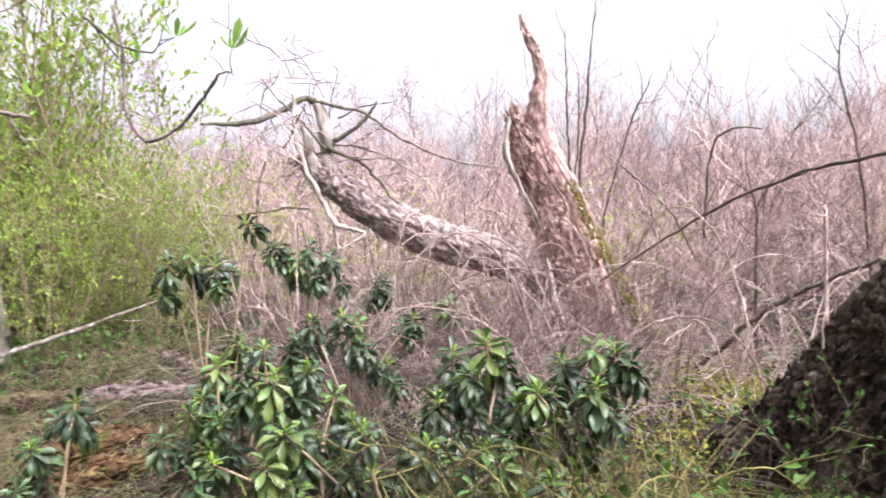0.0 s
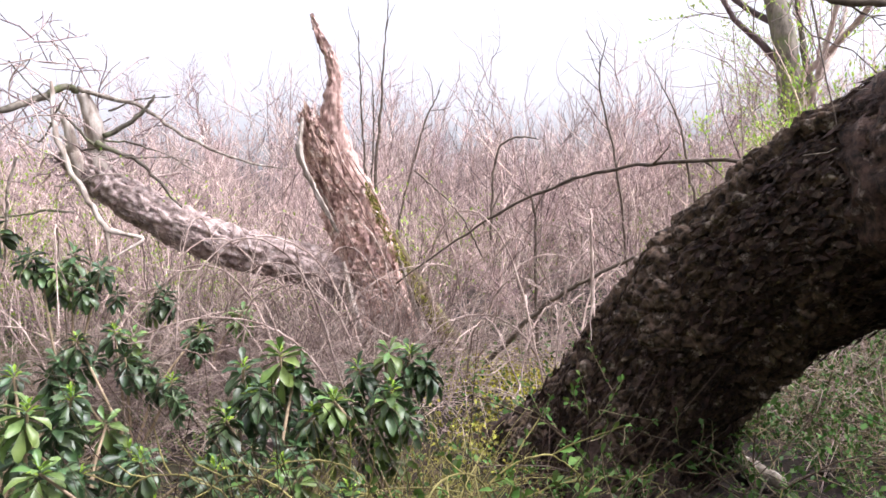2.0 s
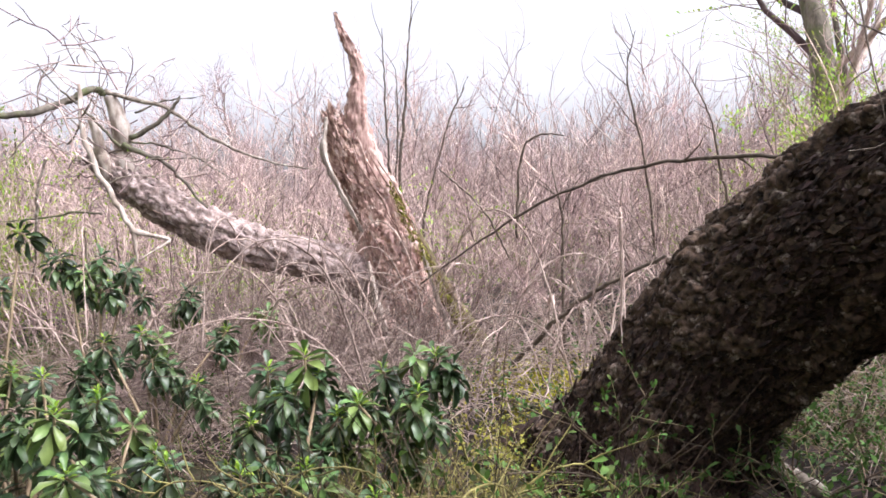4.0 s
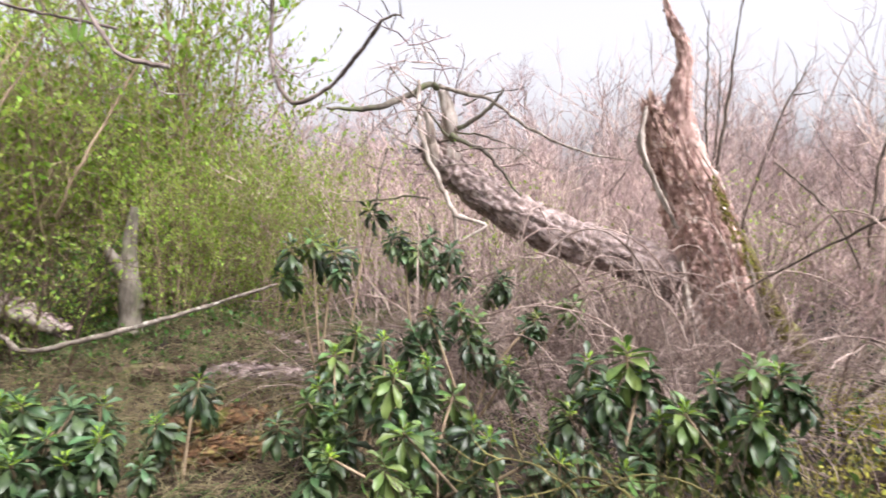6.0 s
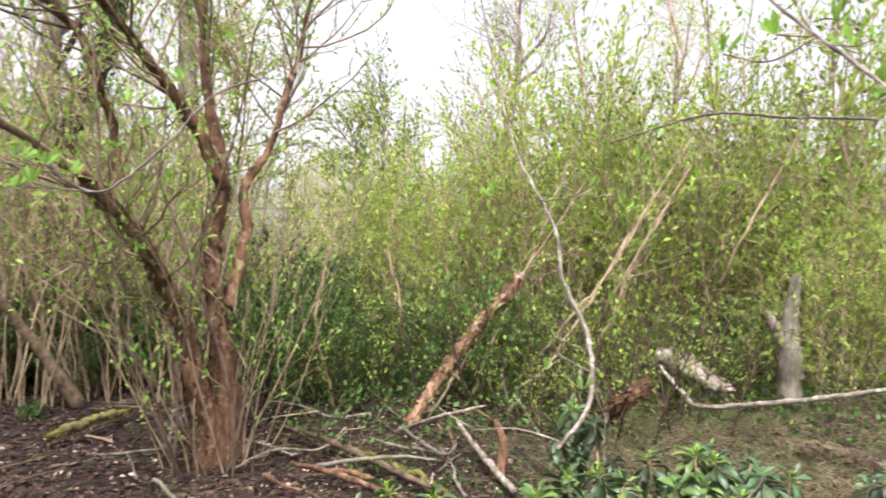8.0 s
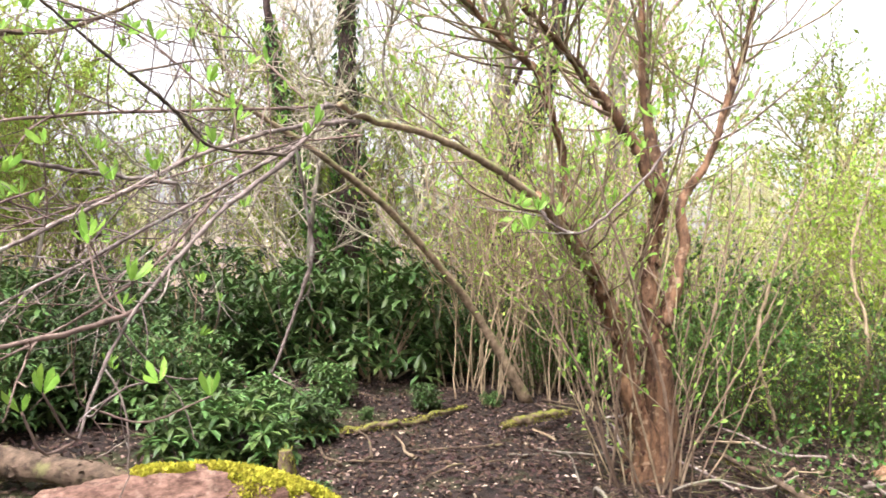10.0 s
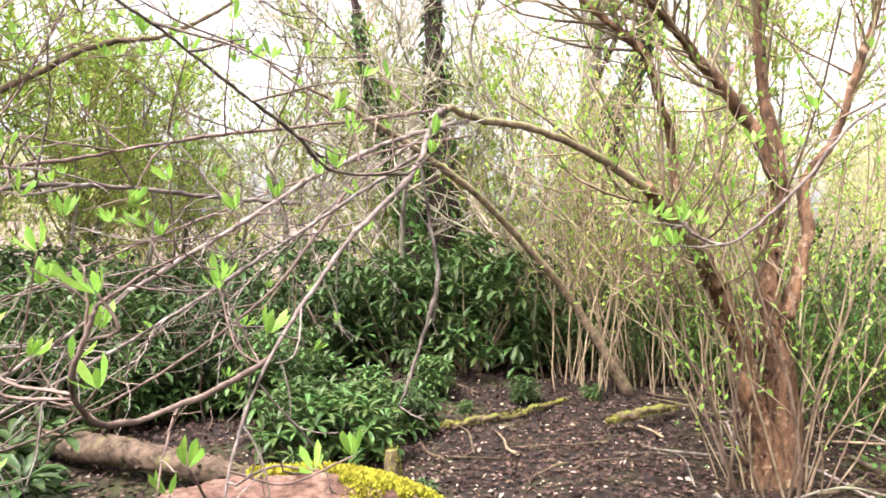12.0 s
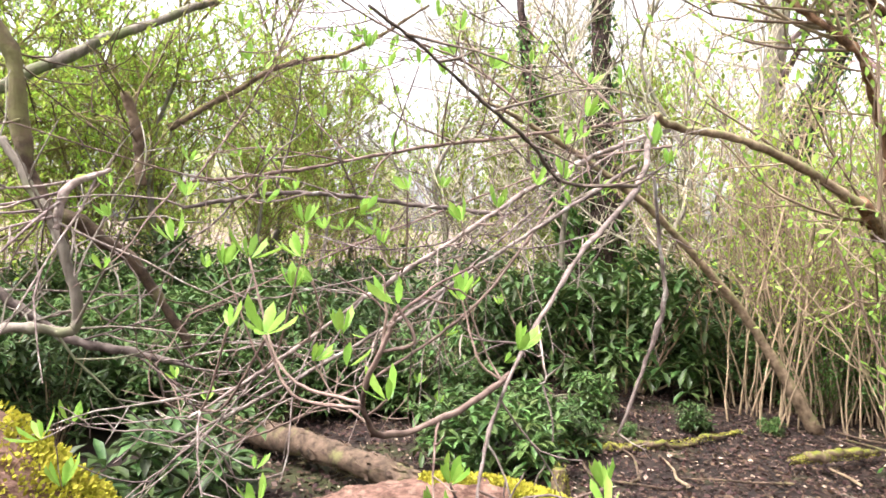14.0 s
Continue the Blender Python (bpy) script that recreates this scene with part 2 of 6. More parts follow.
M_SOIL = surface("leaf_mould", (0.007, 0.005, 0.004), (0.036, 0.022, 0.017), 14, 0.9, 0.9, 80, patch=(0.045, 0.05, 0.018), patch_scale=0.9, patch_at=(0.54, 0.66), vary=0)
M_LITTER = surface("dead_leaf", (0.017, 0.0085, 0.0065), (0.115, 0.062, 0.047), 20, 0.7, 0.2, 120, vary=0.65)
M_STRAW = surface("dry_grass", (0.10, 0.076, 0.042), (0.33, 0.26, 0.155), 6, 0.7, 0, vary=0.6)
M_TWIG = surface("bare_twig", (0.26, 0.175, 0.158), (0.65, 0.50, 0.465), 5, 0.75, 0.1, 80, vary=0.6)
M_BRAMBLE = surface("bramble_cane", (0.18, 0.12, 0.10), (0.58, 0.455, 0.40), 6, 0.7, 0.1, 80, vary=0.4)
M_OLIVE = surface("olive_twig", (0.10, 0.082, 0.026), (0.31, 0.27, 0.10), 6, 0.75, 0.1, 80, vary=0.4)
M_ROTTEN = surface("crumbling_rotten_wood", (0.035, 0.02, 0.011), (0.22, 0.125, 0.06), 18, 0.9, 1.0, 60, patch=(0.12, 0.12, 0.03), patch_scale=7, patch_at=(0.54, 0.66), vary=0.3)
M_LICHENPALE = surface("pale_lichened_wood", (0.11, 0.085, 0.068), (0.34, 0.29, 0.24), 24, 0.85, 0.5, 120, patch=(0.46, 0.44, 0.37), patch_scale=22, patch_at=(0.56, 0.66), vary=0.2)
# twigs and buds of far trees: distance haze mixed into their pale colours
M_HAZETWIG = surface("far_bare_twig", (0.34, 0.24, 0.235), (0.52, 0.40, 0.40), 2, 0.85, 0, vary=0.3)
M_HAZEGREEN = surface("far_budding_twig", (0.32, 0.27, 0.17), (0.55, 0.48, 0.34), 2, 0.85, 0, vary=0.3)
M_HAZEBUD = surface("pale_bud", (0.38, 0.42, 0.14), (0.60, 0.62, 0.28), 4, 0.7, 0, vary=0.3, glow=0.5)
M_BROWN = surface("brown_log_bark", (0.036, 0.024, 0.016), (0.145, 0.098, 0.068), 14, 0.9, 0.9, 70, patch=(0.15, 0.14, 0.06), patch_scale=6, patch_at=(0.54, 0.70), vary=0.25)
M_SHOOT = surface("brown_shoot", (0.17, 0.12, 0.075), (0.40, 0.30, 0.20), 7, 0.75, 0.2, 90, vary=0.35)
M_GREY = surface("grey_bark", (0.07, 0.058, 0.045), (0.26, 0.225, 0.185), 11, 0.85, 0.5, 60, stretch=(1, 1, 0.4), patch=(0.14, 0.16, 0.07), patch_scale=3, patch_at=(0.5, 0.68))
M_LICHEN = surface("lichened_twig", (0.085, 0.062, 0.053), (0.30, 0.236, 0.212), 30, 0.8, 0.3, 140, patch=(0.42, 0.40, 0.35), patch_scale=26, patch_at=(0.58, 0.68), vary=0.35)
M_ARCH = surface("tan_arching_bark", (0.13, 0.088, 0.055), (0.37, 0.27, 0.18), 16, 0.85, 0.6, 70, patch=(0.20, 0.20, 0.08), patch_scale=7, patch_at=(0.52, 0.68), vary=0.1, upward=True)
M_REDTWIG = surface("red_brown_twig", (0.085, 0.052, 0.043), (0.25, 0.175, 0.145), 30, 0.7, 0.3, 140, vary=0.3)
M_TWIGDARK = surface("dark_twig", (0.06, 0.045, 0.035), (0.17, 0.13, 0.10), 30, 0.75, 0.3, 140, vary=0.2)
M_BARK = surface("dark_plated_bark", (0.006, 0.0038, 0.003), (0.088, 0.050, 0.038), 34, 0.8, 1.0, 70, patch=(0.24, 0.185, 0.16), patch_scale=20, patch_at=(0.58, 0.70), vary=0.45)
M_ROT = surface("weathered_heartwood", (0.17, 0.088, 0.070), (0.66, 0.47, 0.405), 17, 0.85, 1.0, 60, stretch=(1, 1, 0.22), patch=(0.70, 0.58, 0.52), patch_scale=9, patch_at=(0.56, 0.66), vary=0.3)
M_PALE = surface("bleached_wood", (0.24, 0.19, 0.155), (0.60, 0.53, 0.47), 16, 0.8, 0.4, 80, stretch=(1, 1, 0.3), vary=0.1)
M_LOG = surface("flaking_log_bark", (0.11, 0.078, 0.070), (0.40, 0.31, 0.285), 14, 0.9, 0.9, 60, patch=(0.52, 0.45, 0.43), patch_scale=26, patch_at=(0.50, 0.80), vary=0.28)
M_RED = surface("red_brown_bark", (0.046, 0.022, 0.012), (0.235, 0.125, 0.070), 18, 0.8, 0.6, 60, stretch=(1, 1, 0.35), patch=(0.34, 0.23, 0.15), patch_scale=13, patch_at=(0.56, 0.68), vary=0.3)
M_DECK = surface("pink_barkless_wood", (0.06, 0.028, 0.019), (0.25, 0.145, 0.108), 16, 0.85, 1.0, 60, stretch=(1, 1, 3), patch=(0.33, 0.225, 0.17), patch_scale=9, patch_at=(0.55, 0.7), vary=0)
M_MOSS = surface("moss", (0.29, 0.28, 0.02), (0.64, 0.59, 0.08), 30, 0.95, 1.0, 160, vary=0.25, glow=0.2)
M_MOSSDULL = surface("dull_moss", (0.09, 0.085, 0.016), (0.30, 0.28, 0.05), 30, 0.95, 1.0, 160, vary=0.4)
M_MOSSY = surface("mossy_bark", (0.06, 0.04, 0.026), (0.20, 0.14, 0.09), 10, 0.9, 0.9, 60, patch=(0.15, 0.16, 0.025), patch_scale=9, patch_at=(0.58, 0.74), vary=0, upward=True)
M_DAPHNE_PALE = surface("pale_evergreen_leaf", (0.055, 0.105, 0.026), (0.16, 0.24, 0.06), 9, 0.38, 0.1, 50, vary=0.4, glow=0.15, spec=0.5)
M_DAPHNE = surface("glossy_evergreen_leaf", (0.022, 0.050, 0.019), (0.078, 0.135, 0.050), 9, 0.38, 0.1, 50, vary=0.5, glow=0.10, spec=0.5)
M_NEWLEAF = surface("young_leaf", (0.19, 0.37, 0.05), (0.36, 0.54, 0.12), 14, 0.5, 0.15, 90, vary=0.22, glow=0.5)
M_BUD = surface("budding_leaf", (0.17, 0.30, 0.032), (0.50, 0.63, 0.12), 6, 0.55, 0, vary=0.45, glow=0.5)
M_LIME = surface("lime_leaf", (0.22, 0.36, 0.03), (0.36, 0.50, 0.07), 10, 0.45, 0, vary=0.25, glow=0.35)
M_IVY = surface("ground_leaf", (0.035, 0.085, 0.018), (0.10, 0.19, 0.04), 9, 0.5, 0, vary=0.4, glow=0.25)
M_RHODO = surface("dark_evergreen_leaf", (0.028, 0.058, 0.014), (0.098, 0.160, 0.042), 7, 0.46, 0, vary=0.5, glow=0.18, spec=0.35)
M_HERB = surface("bramble_leaf", (0.045, 0.100, 0.019), (0.135, 0.240, 0.050), 9, 0.5, 0, vary=0.5, glow=0.3)
M_ORANGE = surface("orange_barkless_wood", (0.13, 0.062, 0.034), (0.40, 0.24, 0.15), 16, 0.85, 0.7, 60, stretch=(1, 1, 0.4), patch=(0.52, 0.40, 0.30), patch_scale=8, patch_at=(0.56, 0.66), vary=0.2)
M_CHIP = surface("weathered_chip", (0.10, 0.066, 0.052), (0.36, 0.27, 0.22), 18, 0.8, 0.2, 90, vary=0.6)
M_GREYTWIG = surface("grey_green_twig", (0.19, 0.165, 0.115), (0.42, 0.375, 0.28), 4, 0.8, 0, vary=0.35)

BIG = [(2.06, 3.64, -0.25), (2.22, 3.54, 0.14), (2.34, 3.41, 0.49), (2.49, 3.17, 0.84), (2.63, 2.75, 1.17), (2.68, 2.28, 1.37), (2.71, 1.83, 1.47)]

# ---- ground ----
k = np.linspace(-1, 1, 261)
axis = np.sign(k) * (np.sinh(np.abs(k) * 6.2) / np.sinh(6.2)) * 500
X, Y = np.meshgrid(axis, axis)
g = Bag()
n = len(axis)
idx = (np.arange(n - 1)[:, None] * n + np.arange(n - 1)[None])
g.add(np.stack([X, Y, ground_z(X, Y)], -1), np.stack([idx, idx + 1, idx + n + 1, idx + n], -1).reshape(-1, 4))
# the floor colour goes over to a paler tint between 10.5 and 15 m
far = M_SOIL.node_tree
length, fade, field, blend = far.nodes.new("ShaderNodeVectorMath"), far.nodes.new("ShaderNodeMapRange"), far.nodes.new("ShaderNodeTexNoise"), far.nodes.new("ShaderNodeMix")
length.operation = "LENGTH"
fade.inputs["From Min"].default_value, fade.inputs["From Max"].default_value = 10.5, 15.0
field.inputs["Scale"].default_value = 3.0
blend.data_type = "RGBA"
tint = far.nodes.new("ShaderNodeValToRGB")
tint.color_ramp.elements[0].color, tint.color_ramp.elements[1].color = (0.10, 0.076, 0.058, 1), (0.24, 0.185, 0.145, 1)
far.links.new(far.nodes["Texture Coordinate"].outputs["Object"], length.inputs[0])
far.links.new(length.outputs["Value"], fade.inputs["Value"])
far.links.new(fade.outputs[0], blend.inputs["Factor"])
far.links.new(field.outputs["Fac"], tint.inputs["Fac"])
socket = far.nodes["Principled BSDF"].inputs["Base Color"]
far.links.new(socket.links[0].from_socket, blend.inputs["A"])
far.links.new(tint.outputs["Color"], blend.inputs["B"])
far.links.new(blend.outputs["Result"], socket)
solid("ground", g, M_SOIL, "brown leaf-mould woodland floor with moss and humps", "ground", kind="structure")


def scatter(rng, count, bearings, distances):
    b = np.radians(rng.uniform(*bearings, count))
    lo, hi = distances
    d = np.sqrt(rng.uniform(lo * lo, hi * hi, count))
    x, y = -0.15 - np.sin(b) * d, 0.1 + np.cos(b) * d
    return np.stack([x, y, ground_z(x, y)], -1)


def litter(name, rng, count, bearings, distances, material, size, label):
    p = scatter(rng, count, bearings, distances) + np.array((0, 0, 0.018))
    way = rng.normal(0, 1, (count, 3)) * (1, 1, 0.25)
    up = rng.normal(0, 0.6, (count, 3)) + (0, 0, 1)
    b = Bag()
    s = rng.uniform(0.3, 1.3, count) * size
    leaves(b, p, way, up, s, s * rng.uniform(0.35, 0.7, count), fine=False)
    return solid(name, b, material, label, "leaf litter", kind="stuff")


rng = np.random.default_rng(5)
litter("leaf_litter", rng, 40000, (52, 146), (2.2, 7.8), M_LITTER, 0.045, "brown dead leaves and bark chips over the clearing floor")
litter("bark_chips", rng, 4200, (52, 146), (2.2, 7.4), M_CHIP, 0.04, "pale weathered chips of bark and wood in the litter")
litter("leaf_litter", rng, 9000, (-60, 55), (1.5, 8), M_LITTER, 0.055, "brown dead leaves under the shrubs and grass")


def strands(name, rng, count, bearings, distances, length, rise, material, label, category, radius=0.0022, flop=-0.25, wob=0.22):
    p = scatter(rng, count, bearings, distances)
    line = curve(BIG, 40)[:24, :2]
    p = p[np.min(np.linalg.norm(p[:, None, :2] - line[None], axis=2), axis=1) > 0.75]
    count = len(p)
    way = rng.normal(0, 1, (count, 3)) * (1, 1, 0) + np.array((0, 0, 1)) * rng.uniform(*rise, (count, 1))
    path = grow(rng, p, way, rng.uniform(0.5, 1.3, count) * length, 6, wob, flop)
    path[..., 2] = np.maximum(path[..., 2], ground_z(path[..., 0], path[..., 1]) + 0.01)
    b = Bag()
    tubes(b, path, thin(radius, radius * 0.35, count, 6))
    return solid(name, b, material, label, category, kind="stuff")


strands("green_grass", rng, 3200, (6, 62), (3.0, 8.0), 0.3, (0.4, 2.0), M_HERB, "green grass blades among the dry tangle", "grass")
strands("dry_grass", rng, 3000, (-4, 50), (3.3, 8.5), 0.42, (0.2, 1.6), M_STRAW, "tangled straw-coloured dry grass between the shrubs", "grass")
strands("dry_grass", rng, 13000, (4, 47), (3.2, 7.6), 0.34, (0.1, 1.2), M_STRAW, "flattened dry grass over the hummocks", "grass", 0.0026)
strands("dead_twigs", rng, 500, (24, 56), (4.0, 7.0), 0.6, (0.0, 0.5), M_BROWN, "dead brown twigs in the dry grass", "twigs", 0.005, -0.2, 0.12)
strands("dead_twigs", rng, 1300, (44, 84), (3.2, 6.6), 0.5, (0.0, 0.35), M_BROWN, "dead twigs heaped by the hedge foot", "twigs", 0.0045, -0.25, 0.14)
strands("dead_twigs", rng, 620, (52, 130), (1.6, 8), 0.4, (0.0, 0.25), M_BROWN, "dead twigs strewn over the leaf mould", "twigs", 0.004, -0.3, 0.12)
strands("dead_twigs", rng, 1100, (-64, -32), (3.3, 6.5), 0.55, (0.2, 1.6), M_BROWN, "brown dead twigs beneath the leaning tree", "twigs", 0.0035, -0.2, 0.14)
strands("bramble_tangle", rng, 1000, (-28, -8), (2.5, 3.7), 0.5, (0.6, 2.2), M_OLIVE, "olive-brown bare twigs beside the big trunk", "brambles", 0.0026, -0.22, 0.13)
strands("bramble_tangle", rng, 1800, (-18, 12), (4.7, 5.9), 0.85, (0.3, 2.2), M_BRAMBLE, "pinkish bare canes tangled over the snag's foot", "brambles", 0.0032, -0.3, 0.13)
strands("bramble_tangle", rng, 900, (-20, 4), (5.1, 6.0), 1.15, (0.8, 2.6), M_BRAMBLE, "pinkish bare canes heaped against the snag and log", "brambles", 0.0034, -0.16, 0.16)
strands("bramble_tangle", rng, 2800, (-50, 14), (4.4, 7.2), 1.0, (0.5, 2.2), M_BRAMBLE, "pinkish bare bramble canes arching in a tangle", "brambles", 0.0034, -0.3, 0.12)


strands("dry_grass", rng, 3600, (-66, -40), (3.9, 7.0), 0.45, (0.2, 1.4), M_STRAW, "straw-coloured dead grass beyond the leaning tree", "grass", 0.0026)
strands("bramble_tangle", rng, 300, (-36, -11), (2.15, 2.65), 0.9, (1.2, 3.0), M_BROWN, "brown bare canes before the big trunk", "brambles", 0.0026, -0.13, 0.13)


# ---- shrubs and trees, built once each ----
def bush(rng, h, stems, twigs, subs, lean, base=0.2, radius=0.012, fat=0.0045, low=0.2):
    """A shrub stem by stem, each with its twigs: their meshes, and all twig lines."""
    ang = rng.uniform(0, 2 * math.pi, stems)
    r = np.sqrt(rng.uniform(0, 1, stems)) * base
    start = np.stack([np.cos(ang) * r, np.sin(ang) * r, np.full(stems, -0.08)], -1)
    way = np.stack([np.cos(ang), np.sin(ang), np.zeros(stems)], -1) * rng.uniform(0.1, 1, (stems, 1)) * lean + np.array((0, 0, 1))
    p0 = grow(rng, start, way, h * rng.uniform(0.6, 1.1, stems), 8, 0.10, 0.04)
    s, w, f = sprout(rng, p0, twigs, low, 0.97, 38)
    p1 = grow(rng, s, w, h * (0.42 - 0.25 * f) * rng.uniform(0.6, 1.3, len(s)), 5, 0.16, 0.08)
    s, w, f = sprout(rng, p1, subs, 0.25, 0.98, 42)
    p2 = grow(rng, s, w, h * 0.12 * rng.uniform(0.5, 1.4, len(s)), 3, 0.2, 0.05)
    bags = []
    for j in range(stems):
        b = Bag()
        tubes(b, p0[j:j + 1], thin(radius, fat * 0.7, 1, 8), 4)
        tubes(b, p1[j * twigs:(j + 1) * twigs], thin(fat, fat * 0.6, twigs, 5))
        tubes(b, p2[j * twigs * subs:(j + 1) * twigs * subs], thin(fat * 0.65, fat * 0.35, twigs * subs, 3))
        bags.append(b)
    return bags, p1, p2


def leafing(rng, paths, per, size, narrow=0.45, fine=False, low=0.15, upright=0.5):
    """Small leaves along twigs."""
    s, w, f = sprout(rng, paths, per, low, 1.0, 45)
    b = Bag()
    up = rng.normal(0, 0.6, s.shape) + (0, 0, 1)
    ln = rng.uniform(0.6, 1.3, len(s)) * size
    leaves(b, s, w + np.array((0, 0, upright)), up, ln, ln * narrow, fine)
    return b


def place_all(kinds, spots):
    """Puts the spots' shrubs in turn: each spot is x, y, z, turn, size."""
    used = set()
    for j, (x, y, z, turn, size) in enumerate(spots):
        ob = kinds[j % len(kinds)]
        m = pose(x, y, z, 0, 0, turn) @ Matrix.Scale(size, 4)
        if ob.name in used:
            copy_thing(ob, m)
        else:
            used.add(ob.name)
            ob.matrix_basis = m


def spots(rng, count, bearings, distances, sizes=(0.8, 1.2), apart=0.0):
    out = []
    tries = 0
    while len(out) < count and tries < count * 40:
        tries += 1
        d = math.sqrt(rng.uniform(distances[0] ** 2, distances[1] ** 2))
        x, y, z = on_ground(rng.uniform(*bearings), d)
        if all((x - o[0]) ** 2 + (y - o[1]) ** 2 > apart ** 2 for o in out):
            out.append((x, y, z, rng.uniform(0, 360), rng.uniform(*sizes)))
    return out


def bare_shrub(rng, h, label):
    t = thing("bare_shrub", label, "shrub", "bare shrubs of the thicket")
    bags, p1, p2 = bush(rng, h, 8, 8, 4, 0.95, 0.45, 0.012, 0.0062)
    for b in bags:
        part("stem", b, M_TWIG, t)
    return t


def leafy_shrub(rng, h, stems, per1, per2, size, material, label, group, lean=0.5, wood=M_SHOOT, low=0.1, twigs=9, subs=4, radius=0.014):
    t = thing("leafy_shrub", label, "shrub", group)
    bags, p1, p2 = bush(rng, h, stems, twigs, subs, lean, 0.35, radius, 0.0045, low)
    for b in bags:
        part("stem", b, wood, t)
    f = leafing(rng, p2, per2, size)
    f2 = leafing(rng, p1, per1, size)
    f.add(np.vstack(f2.v), np.vstack(f2.q))
    part("foliage", f, material, t)
    return t


def tall_tree(rng, h, radius, material, twig, label, group, buds=None):
    t = thing("tree", label, "tree", group)
    b = Bag()
    lean = rng.normal(0, 0.05, 2)
    pts = [(0, 0, -0.2)] + [(lean[0] * h * f + rng.normal(0, 0.15), lean[1] * h * f + rng.normal(0, 0.15), h * f) for f in (0.15, 0.35, 0.55, 0.8, 1.0)]
    trunk(b, pts, [radius * 1.35, radius, radius * 0.85, radius * 0.65, radius * 0.35, 0.02], 14, 40,
          lambda a, s, v: (fbm(v * (9, 9, 2.5), 3, 2) - 0.5) * radius * 0.25)
    part("trunk", b, material, t)
    line = curve(pts, 12)[None]
    s, w, f = sprout(rng, line, 16, 0.25, 0.98, 48)
    p1 = grow(rng, s, w, h * (0.5 - 0.33 * f), 7, 0.13, 0.09)
    c = Bag()
    tubes(c, p1, thin(radius * 0.3, 0.012, len(s), 7), 5)
    s, w, f = sprout(rng, p1, 8, 0.2, 0.98, 42)
    p2 = grow(rng, s, w, h * 0.16 * rng.uniform(0.6, 1.3, len(s)), 5, 0.16, 0.06)
    tubes(c, p2, thin(0.013, 0.006, len(s), 5))
    s, w, f = sprout(rng, p2, 5, 0.2, 0.98, 42)
    p3 = grow(rng, s, w, h * 0.07 * rng.uniform(0.5, 1.4, len(s)), 3, 0.2, 0.05)
    tubes(c, p3, thin(0.007, 0.004, len(s), 3))
    part("crown", c, twig, t)
    if buds:
        part("foliage", leafing(rng, p3, 9, 0.082), buds, t)
    return t


rng = np.random.default_rng(11)
# pink-brown bare thicket behind the snag
kinds = [bare_shrub(rng, 2.1 + 0.2 * j, "bare pinkish-brown twiggy shrub in the thicket") for j in range(6)]
place_all(kinds, spots(rng, 80, (-54, 18), (7.4, 12.5), (0.65, 1.1), 0.6) + spots(rng, 66, (-57, 32), (12.5, 20), (0.9, 1.3), 1.0) + spots(rng, 70, (-57, 34), (19, 30), (1.5, 2.1), 1.2))
kinds = [leafy_shrub(rng, 1.5 + 0.2 * j, 8, 2, 2, 0.045, M_BUD, "bare shrub just breaking into small green buds", "budding shrubs of the thicket", 0.9, M_TWIG) for j in range(3)]
place_all(kinds, spots(rng, 30, (-50, 16), (6.6, 11), (0.6, 1.0), 0.6))
# distant wooded slope, its haze put into the twig and bud colours
kinds = [tall_tree(rng, 4.9 + 0.45 * j, 0.09, M_GREY, M_HAZETWIG, "bare grey tree on the distant wooded slope", "trees of the distant slope") for j in range(4)]
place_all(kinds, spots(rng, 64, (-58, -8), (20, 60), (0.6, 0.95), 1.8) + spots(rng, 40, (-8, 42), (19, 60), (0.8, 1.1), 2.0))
kinds = [tall_tree(rng, 4.4 + 0.5 * j, 0.07, M_GREY, M_HAZEGREEN, "pale budding tree beyond the clearing", "pale trees beyond the clearing", M_HAZEBUD) for j in range(3)]
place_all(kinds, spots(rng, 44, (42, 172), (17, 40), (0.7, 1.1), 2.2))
# green budding shrubs
kinds = [leafy_shrub(rng, 2.55 + 0.22 * j, 12, 6, 6, 0.056, M_BUD, "tall shrub covered in fresh small green leaves", "green shrubs of the hedge", 0.5) for j in range(4)]
place_all(kinds, spots(rng, 18, (32, 46), (7.5, 9.8), (1.05, 1.4), 0.7) + spots(rng, 9, (46, 55), (7.3, 9.6), (0.9, 1.15), 0.75) + spots(rng, 8, (55, 64), (7.2, 9.8), (0.7, 0.92), 0.75) + spots(rng, 4, (27, 32), (7.2, 9.5), (0.65, 0.9), 0.75) + spots(rng, 6, (18, 28), (7.2, 9.5), (0.5, 0.7), 0.75) + spots(rng, 4, (20, 30), (6.6, 7.2), (0.4, 0.55), 0.7) + spots(rng, 3, (-49, -42), (8.5, 10.5), (0.65, 0.8), 0.8))
# brown shoots with sparse buds at the clearing's far side, and behind the camera
kinds = [leafy_shrub(rng, 2.4 + 0.3 * j, 12, 5, 4, 0.062, M_BUD, "upright brown shoots with sparse green buds", "budding shoots by the clearing", 0.28, M_SHOOT, 0.15, 6, 3) for j in range(3)]
# last 40: unseen shoots added behind the camera to cut low sky light
place_all(kinds, spots(rng, 18, (60, 94), (7.6, 10.0), (0.8, 1.1), 0.8) + spots(rng, 20, (94, 176), (9.8, 14), (1.0, 1.35), 1.2) + spots(rng, 40, (176, 296), (5.5, 11), (1.2, 1.8), 0.9))
kinds = [leafy_shrub(rng, 2.3 + 0.3 * j, 12, 3, 3, 0.05, M_BUD, "clump of tall thin tan shoots with few buds", "tan shoots behind the slanting tree", 0.4, M_SHOOT, 0.4, 4, 3, 0.0085) for j in range(3)]
